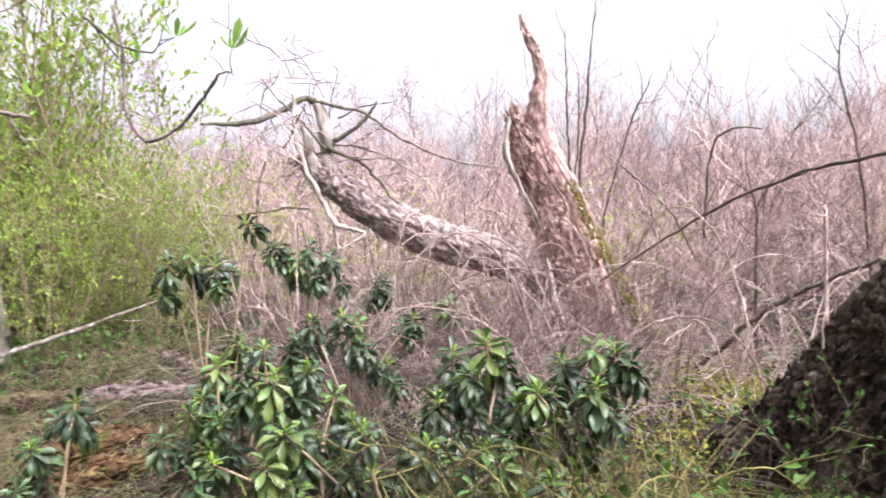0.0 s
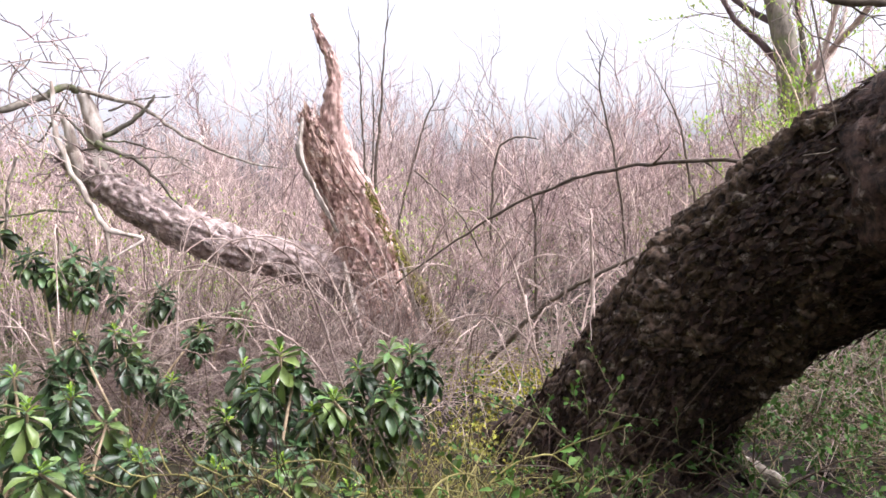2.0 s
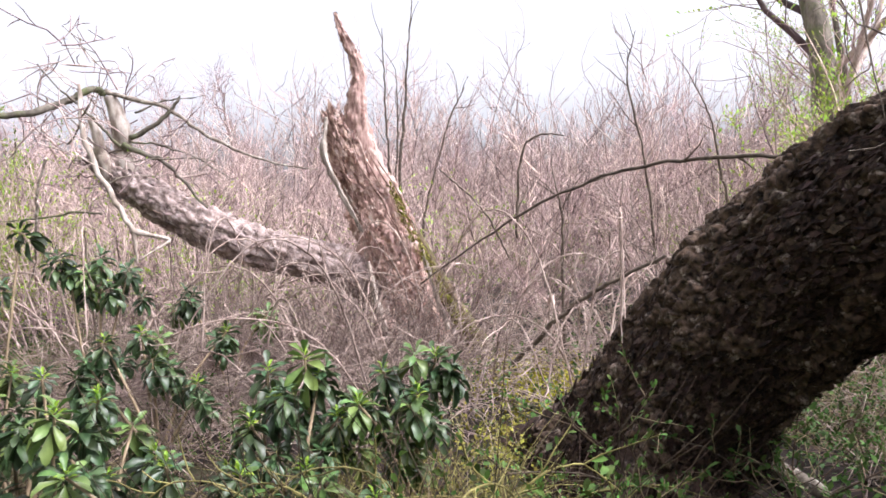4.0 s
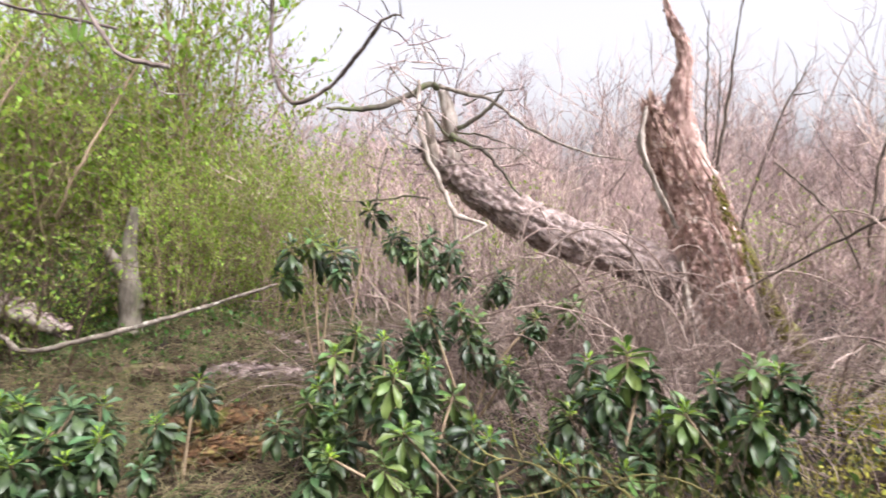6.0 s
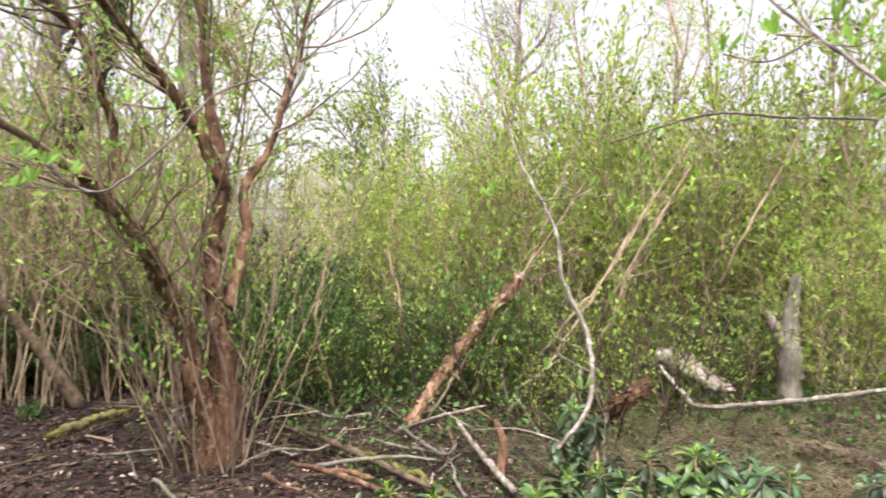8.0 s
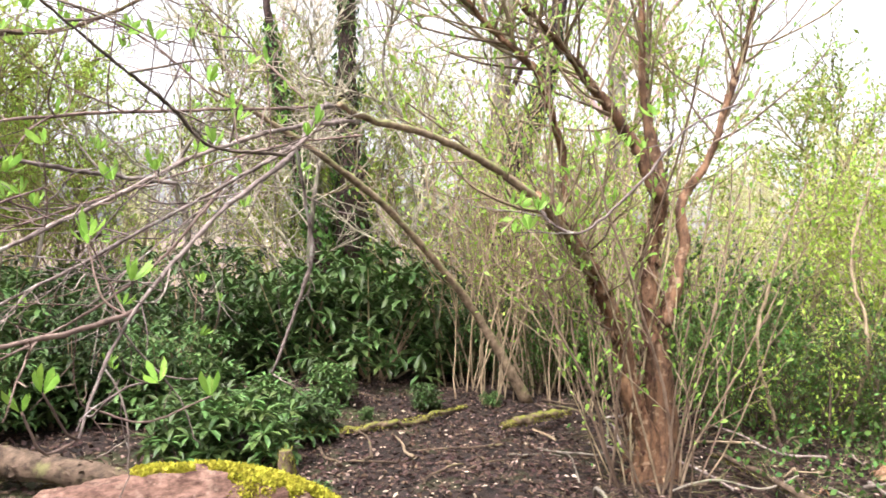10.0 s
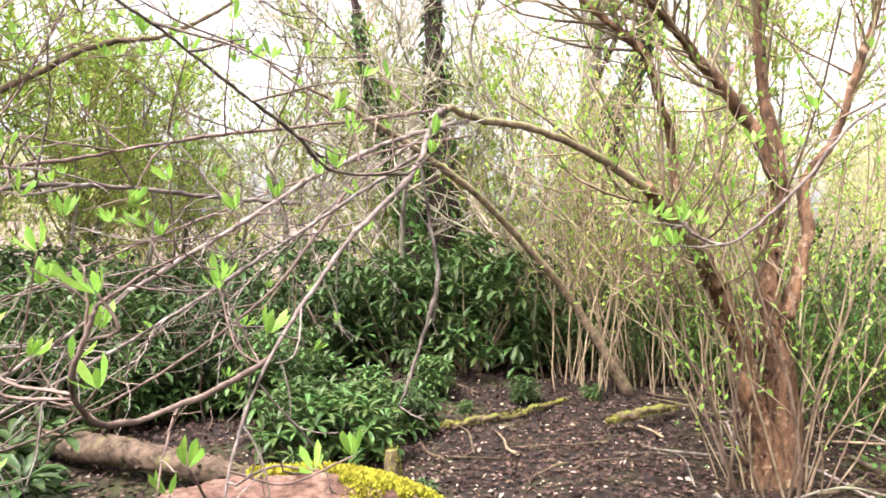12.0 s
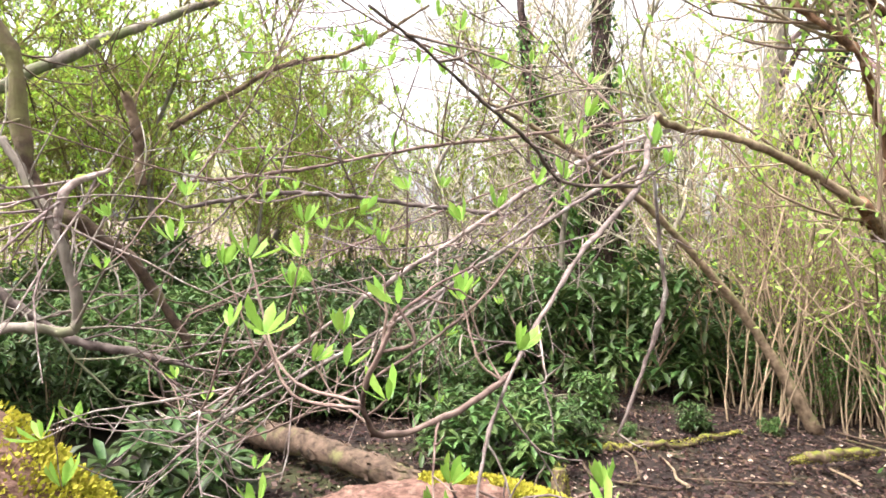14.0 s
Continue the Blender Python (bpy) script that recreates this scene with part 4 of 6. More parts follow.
def limb(parent, points, radii, material, name="branch", sides=8, rings=24, label="", depth=0.006, wander=1.6):
    b = Bag()
    r_ = spread(radii, rings)[:, None]
    trunk(b, points, radii, sides, rings, lambda a, s, v: depth * 2 * (fbm(v * 40, 2, 3) - 0.5) + r_ * 0.7 * (fbm(v * 0.35 / max(radii), 3, 9) - 0.5), wander=wander)
    return part(name, b, material, parent, label)


limb(t, [(-0.80, 6.17, 1.61), (-0.83, 6.16, 2.01), (-0.92, 6.14, 2.37)], [0.085, 0.07, 0.05], M_PALE, label="bleached broken upright branch")
limb(t, [(-0.93, 6.13, 1.67), (-0.98, 6.07, 1.96), (-1.03, 6.05, 2.18)], [0.05, 0.045, 0.03], M_PALE, label="bleached broken upright branch")
limb(t, [(-1.04, 5.94, 2.39), (-1.02, 5.85, 1.99), (-0.85, 5.79, 1.56), (-0.69, 5.73, 1.29), (-0.66, 5.64, 1.06)], [0.012, 0.02, 0.021, 0.018, 0.008], M_PALE, label="pale crooked hanging branch", rings=40)
limb(t, [(-0.92, 6.14, 2.36), (-1.02, 6.05, 2.39), (-1.21, 5.83, 2.20), (-1.41, 5.60, 2.11), (-1.62, 5.40, 2.11)], [0.026, 0.030, 0.026, 0.022, 0.012], M_GREY, rings=40)
limb(t, [(-0.92, 6.14, 2.38), (-0.49, 6.09, 2.23), (-0.20, 6.09, 2.02), (0.28, 6.04, 1.79), (0.66, 6.01, 1.71)], [0.020, 0.016, 0.013, 0.009, 0.004], M_LICHENPALE, rings=40)
limb(t, [(-0.76, 6.13, 2.01), (-0.49, 6.09, 2.18), (-0.36, 6.06, 2.32)], [0.02, 0.016, 0.008], M_GREY)
limb(t, [(-0.81, 6.11, 1.96), (-0.51, 6.08, 1.79), (-0.22, 6.03, 1.44)], [0.02, 0.016, 0.008], M_GREY)
limb(t, [(-0.70, 5.73, 1.29), (-0.45, 5.68, 1.21), (-0.61, 5.54, 1.09)], [0.02, 0.014, 0.006], M_PALE)
rng = np.random.default_rng(43)
for j in range(12):
    root = np.array((-0.85, 6.12, 1.75)) + rng.normal(0, 1, 3) * (0.28, 0.05, 0.25)
    path = grow(rng, root[None], np.array([(rng.normal(0, 1), rng.uniform(-0.5, 0.1), rng.normal(0.35, 0.6))]), np.array([rng.uniform(0.45, 1.1)]), 6, 0.16, 0.02)[0]
    w_ = rng.uniform(0.006, 0.013)
    limb(t, [tuple(q) for q in path], [w_, w_ * 0.85, w_ * 0.6, w_ * 0.3], (M_PALE, M_LICHENPALE, M_GREY)[j % 3], rings=30)
b = Bag()
top = np.array([(-0.96, 6.07, 2.25)][0])
st = top + rng.normal(0, 0.32, (48, 3)) * (1.2, 0.8, 0.9) - (0.0, 0.0, 0.18)
p1 = grow(rng, st, rng.normal(0, 1, (48, 3)) + (-0.1, 0, 0.1), rng.uniform(0.2, 0.7, 48), 6, 0.18, 0.0)
tubes(b, p1, thin(0.006, 0.003, 48, 6), 4)
s, w, f = sprout(rng, p1, 4, 0.3, 0.95, 45)
p2 = grow(rng, s, w, rng.uniform(0.1, 0.3, len(s)), 4, 0.2)
tubes(b, p2, thin(0.005, 0.003, len(s), 4), 3)
tagged(part("dead_twig_spray", b, M_TWIG, t, "bare dead twigs at the broken end"), kind="stuff")


# ---- many-stemmed tree in the clearing ----
foot = [(-4.51, 0.96, 0.00)][0]
t = thing("many_stemmed_tree", "many-stemmed small tree with red-brown bark and fresh shoots", "tree", place=(foot[0], foot[1], gz(foot[0], foot[1])))
stems = (
    ([(-4.71, 1.05, -0.25), (-4.72, 1.02, 0.52), (-4.70, 0.99, 1.06), (-4.71, 0.94, 1.57), (-4.70, 1.02, 1.99), (-4.71, 0.90, 2.58), (-4.62, 0.84, 3.22), (-4.52, 0.78, 3.95)], [0.18, 0.10, 0.078, 0.064, 0.05, 0.038, 0.028, 0.016]),
    ([(-4.66, 0.92, -0.25), (-4.61, 0.88, 0.38), (-4.53, 0.74, 0.96), (-4.24, 0.49, 1.49), (-3.49, 0.19, 1.83), (-2.76, -0.16, 2.01), (-2.00, -0.34, 1.97), (-1.64, -0.32, 1.94)], [0.13, 0.08, 0.062, 0.048, 0.033, 0.022, 0.016, 0.010]),
    ([(-4.71, 1.04, 1.06), (-4.77, 1.19, 1.57), (-4.88, 1.17, 1.96), (-4.94, 1.37, 2.28), (-4.99, 1.59, 3.03), (-4.95, 1.75, 3.82)], [0.06, 0.045, 0.038, 0.03, 0.022, 0.014]),
    ([(-4.70, 1.00, 1.95), (-4.53, 0.74, 2.44), (-4.25, 0.41, 2.81), (-3.59, 0.06, 3.00)], [0.05, 0.04, 0.03, 0.018]),
    ([(-4.15, 0.34, 1.89), (-4.15, 0.30, 2.25), (-3.69, 0.15, 2.61), (-3.57, -0.12, 2.86), (-3.32, -0.40, 3.15)], [0.028, 0.027, 0.024, 0.018, 0.012]),
)
rng = np.random.default_rng(51)
for j, (p_, r_) in enumerate(stems):
    if j == 1:
        limb(t, p_[:5], r_[:5], M_RED, "stem", 14, 70, depth=0.012)
        limb(t, p_[3:], [v * 0.78 for v in r_[3:]], M_ARCH, "stem", 12, 80, "tan arching branch green on top", 0.005, 0.6)
    else:
        limb(t, p_, r_, M_RED, "stem", 14, 80, depth=0.012, wander=0.9)
    if j < 2:
        tagged(part("bark_scale", flakes(rng, curve(p_[:5], 90), spread(r_[:5], 90), 900, 0.05, 0.5, 0.02, 0.98, 1.0), M_RED, t, "peeling scales of red-brown bark"), kind="stuff")
n = 30
ang = rng.uniform(0, 2 * math.pi, n)
start = np.array(foot) + np.stack([np.cos(ang) * rng.uniform(0.1, 0.36, n), np.sin(ang) * rng.uniform(0.1, 0.36, n), 0 * ang - 0.05], -1)
way = np.stack([np.cos(ang), np.sin(ang), 0 * ang], -1) * rng.uniform(0.0, 0.75, (n, 1)) + (0, 0, 1)
p0 = grow(rng, start, way, rng.uniform(1.0, 3.6, n), 10, 0.10, 0.03)
b = Bag()
tubes(b, p0, thin(0.0085, 0.004, n, 10) * rng.uniform(0.6, 1.5, (n, 1)), 5)
limbs = np.stack([curve(p_[-3:] if j != 1 else p_[2:5], 10) for j, (p_, r_) in enumerate(stems)])
s, w, f = sprout(rng, limbs, 24, 0.05, 0.98, 45)
p1 = grow(rng, s, w, rng.uniform(0.5, 1.3, len(s)), 7, 0.12, 0.1)
tubes(b, p1, thin(0.010, 0.004, len(s), 7), 4)
s, w, f = sprout(rng, p0, 6, 0.3, 0.98, 35)
p2 = grow(rng, s, w, rng.uniform(0.15, 0.6, len(s)), 5, 0.14, 0.08)
tubes(b, p2, thin(0.005, 0.003, len(s), 5))
s, w, f = sprout(rng, p1, 5, 0.2, 0.98, 40)
p3 = grow(rng, s, w, rng.uniform(0.15, 0.5, len(s)), 5, 0.14, 0.08)
tubes(b, p3, thin(0.005, 0.003, len(s), 5))
part("shoot_growth", b, M_SHOOT, t, "thin upright brown shoots")
l = leafing(rng, np.vstack([p2, p3]), 5, 0.052, 0.42, True)
part("foliage", l, M_NEWLEAF, t, "small fresh green leaves")

# ---- leaning stem, dark trunks ----
def lone(name, label, category, points, radii, material, sides=12, rings=40, depth=0.012, group=""):
    x, y, z = points[0]
    t = thing(name, label, category, group, (x, y, gz(x, y)))
    limb(t, points, radii, material, "trunk", sides, rings, depth=depth, wander=0.4)
    s, w, f = sprout(rng, curve(points, 20)[None], 8, 0.3, 0.95, 45)
    for p_ in grow(rng, s, w, rng.uniform(0.2, 0.6, len(s)), 6, 0.15, 0.08):
        b = Bag()
        tubes(b, p_[None], thin(0.007, 0.003, 1, 6), 5)
        part("side_branch", b, material, t)
    if name == "dark_trunk":
        cover = flakes(rng, curve(points, 80), spread(radii, 80), 2600, 0.075, 1.2, 0.12, 0.8, 1.15)
        part("ivy", cover, M_IVY, t, "dark ivy leaves climbing the trunk")
    return t


lone("slanting_tree", "slanting mossy grey-brown stem rooted in leaf mould", "tree", [(-6.74, -0.02, -0.02), (-6.35, -0.46, 0.80), (-6.00, -0.79, 1.31), (-5.26, -1.30, 1.98), (-4.44, -1.79, 2.41), (-3.82, -2.11, 2.61)], [0.06, 0.042, 0.036, 0.03, 0.022, 0.012], M_ARCH)
lone("dark_trunk", "dark ivy-covered trunk behind the evergreens", "tree", [(-8.74, -2.90, -0.20), (-8.77, -2.81, 1.69), (-8.75, -2.85, 3.01), (-8.70, -2.99, 5.46), (-8.65, -3.14, 8.40)], [0.30, 0.26, 0.18, 0.11, 0.05], M_BARK, 24, 90, 0.05)
lone("dark_trunk", "dark slanting trunk behind the evergreens", "tree", [(-8.56, -2.79, 0.24), (-8.45, -3.09, 1.61), (-8.35, -3.34, 2.41), (-8.13, -3.80, 4.23), (-8.00, -4.07, 6.58)], [0.2, 0.16, 0.10, 0.06, 0.03], M_BARK, 20, 70, 0.04)
lone("dark_trunk", "dark ivy-covered trunk behind the evergreens", "tree", [(-9.74, -0.78, -0.18), (-9.74, -0.73, 1.69), (-9.76, -0.52, 3.04), (-9.79, -0.03, 4.69), (-9.80, 0.22, 7.64)], [0.22, 0.19, 0.17, 0.13, 0.07], M_BARK, 20, 70, 0.05)

# ---- logs and sticks on the clearing floor ----
def lying(label, points, radii, material, category="log", group="", depth=0.008):
    t = thing("fallen_branch" if radii[0] < 0.09 else "log", label, category, group, points[0])
    limb(t, points, radii, material, "wood", 14, 60, depth=depth, wander=3.0 if material is M_MOSSY and radii[0] < 0.03 else 0.6 if radii[0] < 0.03 else 0.35)
    if max(radii) >= 0.05 and material in (M_LOG, M_BROWN, M_ROTTEN, M_RED, M_ORANGE):
        scales = flakes(rng, curve(points, 60), spread(radii, 60), 900, 0.05, 0.7, 0.0, 1.0, 1.0)
        tagged(part("bark_scale", scales, material, t, "loose flakes of bark"), kind="stuff")
    if material is M_MOSSY:
        line, rr = curve(points, 60), spread(radii, 60)
        fuzz = flakes(rng, line, rr, int(1500 * max(radii) / 0.03 * np.linalg.norm(line[-1] - line[0])), 0.016, 0.9, 0.0, 1.0, 1.0)
        tagged(part("moss", fuzz, M_MOSSDULL, t, "yellow-green moss fuzz"), kind="stuff")
    return t


lying("thin moss-covered branch lying on leaf mould", [(-4.59, -1.91, 0.04), (-4.85, -1.38, 0.05), (-5.33, -0.97, 0.05), (-6.14, -0.60, 0.04)], [0.010, 0.018, 0.024, 0.020, 0.010], M_MOSSY, "branch")
lying("short mossy log on leaf mould", [(-5.46, -0.16, 0.05), (-5.71, 0.10, 0.07), (-6.12, 0.42, 0.07)], [0.02, 0.035, 0.03, 0.036, 0.015], M_MOSSY)
lying("broken reddish trunk leaning in the shrubs", [(-4.97, 2.61, 0.00), (-5.04, 3.02, 0.50), (-4.87, 3.37, 1.00), (-4.75, 3.59, 1.30)], [0.052, 0.047, 0.044, 0.028], M_ORANGE)
lying("pale broken stick standing in the litter", [(-4.06, 2.64, 0.23), (-3.62, 2.61, 0.12), (-3.10, 2.57, 0.03)], [0.014, 0.020, 0.020], M_LICHENPALE, "branch")
lying("long pale arching dead branch above dry grass", [(-3.92, 4.45, 0.57), (-3.60, 4.36, 0.43), (-3.42, 4.40, 0.34), (-2.85, 4.52, 0.47), (-2.33, 4.66, 0.62), (-1.77, 4.88, 0.81)], [0.015, 0.018, 0.02, 0.018, 0.016, 0.01], M_LICHENPALE, "branch")
lying("grey-brown rotting log in the grass", [(-3.31, 4.90, 0.05), (-2.82, 5.00, 0.06), (-2.33, 5.23, 0.04)], [0.055, 0.085, 0.055], M_BROWN)
lying("pale bleached piece of fallen wood beneath the leaning tree", [(2.69, 3.38, 0.08), (2.69, 3.2, 0.08), (2.73, 3.03, 0.06)], [0.03, 0.045, 0.025], M_LICHENPALE, "branch")
lying("pale broken wood lying by the mossy tangle", [(1.83, 5.53, 0.12), (2.03, 5.56, 0.12), (2.29, 5.71, 0.1)], [0.02, 0.032, 0.02], M_LICHENPALE, "branch")
lying("grey rotting log slanting down from the stump", [(-4.65, 7.65, 0.36), (-3.76, 6.9, 0.24), (-3.08, 6.34, 0.1)], [0.05, 0.07, 0.05], M_LICHENPALE)
lying("grey rotting log half hidden in dry grass", [(-2.72, 6.18, 0.16), (-2.23, 5.98, 0.14), (-1.91, 5.82, 0.06)], [0.05, 0.07, 0.05], M_LOG)
lying("weathered upright stump in the undergrowth", [(-3.61, 5.60, 0.22), (-3.60, 5.60, 0.85), (-3.56, 5.63, 1.35)], [0.10, 0.075, 0.03], M_GREY, "stump")
lying("broken pale log end in the undergrowth", [(-4.44, 5.02, 0.58), (-4.20, 5.13, 0.44), (-3.94, 5.24, 0.31)], [0.08, 0.07, 0.04], M_LOG)
lying("fallen brown trunk beneath evergreens", [(-2.95, -5.2, 0.16), (-3.16, -3.85, 0.15), (-3.10, -2.7, 0.14), (-3.12, -1.72, 0.09)], [0.085, 0.09, 0.085, 0.06], M_BROWN)
lying("dark mossy stick on leaf mould", [(-5.19, 1.53, 0.03), (-4.47, 1.83, 0.04), (-3.89, 2.04, 0.04), (-3.19, 2.19, 0.03)], [0.008, 0.016, 0.02, 0.018], M_MOSSY, "branch")
lying("brown stick on leaf mould", [(-3.95, 1.54, 0.04), (-3.73, 1.79, 0.04), (-3.30, 1.87, 0.04)], [0.012, 0.02, 0.014], M_RED, "branch")

lying("crumbling rotten log with moss in the litter", [(-1.99, 4.09, 0.03), (-1.78, 4.16, 0.06), (-1.63, 4.40, 0.03)], [0.03, 0.07, 0.06, 0.03], M_ROTTEN)
lying("crumbling rotten log with moss in the litter", [(-1.68, 3.63, 0.03), (-1.52, 3.72, 0.05), (-1.38, 3.90, 0.03)], [0.03, 0.06, 0.05, 0.03], M_ROTTEN)
lying("grey rotting log half sunk in dry grass", [(-5.25, 7.42, 0.05), (-5.86, 8.99, 0.08), (-7.88, 12.97, 0.06)], [0.04, 0.07, 0.06, 0.03], M_LOG)
lying("grey rotting log half sunk in dry grass", [(-3.79, 6.37, 0.05), (-3.20, 6.58, 0.08), (-2.67, 6.94, 0.05)], [0.03, 0.06, 0.06, 0.03], M_LOG)
lying("thin brown dead trunk leaning into the shrubs", [(-4.08, 3.81, 0.00), (-3.56, 3.75, 0.38), (-3.45, 3.88, 0.52)], [0.05, 0.045, 0.03], M_RED)
lying("broken reddish stub in the litter", [(-3.40, 2.61, 0.00), (-3.43, 2.67, 0.20), (-3.45, 2.63, 0.38)], [0.04, 0.035, 0.02], M_RED)

lying("grey root lump with a pale broken end", [(-4.37, 4.84, 0.60), (-4.15, 4.94, 0.50), (-3.81, 5.01, 0.37)], [0.07, 0.08, 0.05], M_LICHENPALE)
lying("grey rotting log in green herbs", [(-2.63, 5.11, 0.04), (-2.20, 5.16, 0.07), (-1.82, 5.31, 0.05)], [0.05, 0.075, 0.05], M_LOG)
lying("grey rotting log in green herbs", [(-3.06, 6.54, 0.05), (-2.60, 6.27, 0.08), (-2.15, 6.00, 0.05)], [0.05, 0.07, 0.05], M_LOG)
lying("pale forked arm of a dead stump", [(-3.54, 5.63, 0.45), (-3.65, 5.54, 0.83), (-3.71, 5.43, 1.02)], [0.06, 0.05, 0.045], M_GREY, "stump")
lying("long dark dead branch on leaf mould", [(-5.13, 1.55, 0.06), (-4.28, 1.83, 0.08), (-3.60, 2.00, 0.07), (-3.20, 2.13, 0.05)], [0.014, 0.022, 0.02, 0.012], M_BROWN, "branch")
lying("reddish dead branch on leaf mould", [(-4.11, 1.44, 0.05), (-3.63, 1.67, 0.07), (-3.15, 1.91, 0.05)], [0.014, 0.02, 0.012], M_RED, "branch")
lying("dead branch propped against the litter", [(-4.76, 2.45, 0.05), (-3.60, 2.32, 0.15), (-3.43, 2.35, 0.30)], [0.012, 0.014, 0.008], M_LICHEN, "branch")
lying("thin leaning dead branch in the hedge", [(-4.45, 2.30, 0.10), (-3.79, 2.37, 0.35), (-3.57, 2.62, 0.45)], [0.012, 0.012, 0.006], M_LICHEN, "branch")

# ---- mossy limbs beside the path ----
def moss_log(name, label, pts, rad, side, count, low, high, size):
    """A barkless limb with a cap of moss leaning to one side."""
    t = thing(name, label, "log", place=(pts[-1][0], pts[-1][1], 0))
    b = Bag()
    trunk(b, pts, rad, 60, 150, lambda a, s, v: fibre(a, s, v, max(rad) * 0.2, 3))
    part("wood", b, M_DECK, t)
    line, rr = curve(pts, 160), spread(rad, 160)
    i = rng.integers(int(low * 160), int(high * 160), count)
    a = rng.normal(side, 0.6, count)
    tg = unit(np.gradient(line, axis=0))[i]
    s1 = unit(np.cross(tg, (0, 0, 1)))
    u1 = np.cross(s1, tg)
    out = u1 * np.cos(a)[:, None] + s1 * np.sin(a)[:, None]
    p = line[i] + out * rr[i][:, None]
    keep = fbm(p * 7, 3, 12) > 0.45 + 0.16 * np.abs(a - side)
    p, out = p[keep] + out[keep] * (0.012 * rng.uniform(-1, 1, (keep.sum(), 1))), out[keep]
    ln = rng.uniform(0.5, 1.3, len(p)) * size
    b = Bag()
    leaves(b, p - out * 0.004, out + rng.normal(0, 0.7, p.shape), rng.normal(0, 1, p.shape), ln, ln * 0.5, False)
    part("moss", b, M_MOSS, t, "bright yellow-green cushion moss")
    return t


rng = np.random.default_rng(61)
pts = [(x, y, z - 0.14) for x, y, z in [(-0.15, -1.20, 1.40), (-0.31, -0.99, 1.22), (-0.36, -0.93, 1.15), (-0.40, -0.88, 1.06), (-0.40, -0.82, 0.93)]]
pts = pts + [(pts[-1][0] - 0.05, pts[-1][1], -0.1)]
moss_log("mossy_limb", "barkless brown limb with bright yellow-green moss", pts, [0.13, 0.12, 0.115, 0.11, 0.11, 0.12], 0.0, 14000, 0.0, 0.7, 0.012)
pts = [(-1.62, -1.81, 0.15), (-1.92, -1.66, 0.28), (-2.23, -1.44, 0.30), (-2.51, -1.18, 0.27), (-2.76, -0.88, 0.14), (-3.05, -0.50, -0.17)]
moss_log("mossy_log", "humped barkless pinkish log capped with yellow moss", pts, [0.14, 0.18, 0.20, 0.20, 0.19, 0.14], 0.1, 30000, 0.42, 0.86, 0.022)
lying("mossy broken stub in the leaf mould", [(-3.11, -1.10, 0.17), (-3.10, -1.10, 0.27), (-3.10, -1.11, 0.39)], [0.05, 0.05, 0.035], M_MOSSY, "stump")

# ---- near branches with young leaves ----
def tuft_mesh(rng, count, size, name):
    b = Bag()
    az = np.arange(count) * 2.4 + rng.normal(0, 0.2, count)
    el = np.radians(rng.uniform(35, 82, count))
    way = np.stack([np.cos(az) * np.cos(el), np.sin(az) * np.cos(el), np.sin(el)], -1)
    out = np.stack([np.cos(az), np.sin(az), 0 * az], -1)
    ln = rng.uniform(0.6, 1.1, count) * size
    leaves(b, out * 0.003, way, -out + (0, 0, 0.4), ln, ln * 0.31, True, -0.6)
    return b.mesh(name)


rng = np.random.default_rng(71)
TUFTS = [tuft_mesh(rng, n_, 0.050, "leaf_tuft") for n_ in (5, 6, 7, 4)]
for me in TUFTS:
    me.materials.append(M_NEWLEAF)


def tuft(parent, place, size, bough):
    ob = new("leaf_tuft", TUFTS[int(rng.integers(4))])
    ob.parent = bough
    ob.matrix_basis = pose(*(np.array(place) - np.array(parent.location)), *(rng.normal(0, 18, 2)), rng.uniform(0, 360)) @ Matrix.Scale(size, 4)


NEAR = []


def spray(label, points, radii, material, twigs=10, reach=0.3, leaf=0.5, subs=3, low=0.15):
    """A near branch with twigs and leaf tufts at their ends."""
    t = thing("branch", label, "branch", "branches hanging over the path", points[0])
    radii = [0.78 * v for v in radii]
    bough = limb(t, points, radii, material, "bough", 8, 70, depth=0.001, wander=0.9)
    line = curve(points, 20)[None]
    NEAR.extend(curve(points, 60))
    s, w, f = sprout(rng, line, twigs, low, 0.98, 45)
    p1 = grow(rng, s, w, rng.uniform(0.4, 1.2, len(s)) * reach, 7, 0.13, 0.03)
    b = Bag()
    tubes(b, p1, thin(radii[-1] * 0.5 + 0.0007, 0.001, len(s), 7), 5)
    s, w, f = sprout(rng, p1, subs, 0.3, 0.95, 50)
    p2 = grow(rng, s, w, rng.uniform(0.3, 1.0, len(s)) * reach * 0.5, 5, 0.17, 0.04)
    tubes(b, p2, thin(0.0012, 0.0008, len(s), 5), 4)
    tagged(part("twig_spray", b, material, t), kind="stuff")
    for q in np.vstack([p1[:, -1], p2[:, -1]]):
        if rng.uniform() < leaf * 0.5:
            tuft(t, q, rng.uniform(0.5, 1.0), bough)
    return t


spray("pale drooping branch with fresh leaf tufts", [(-1.61, -0.33, 1.92), (-1.32, -0.25, 1.85), (-1.02, -0.19, 1.68), (-0.79, -0.22, 1.53), (-0.61, -0.23, 1.39), (-0.53, -0.23, 1.30), (-0.45, -0.20, 1.22)], [0.010, 0.009, 0.0075, 0.0055, 0.004, 0.0032, 0.0025], M_LICHEN, 9, 0.22, 0.25)
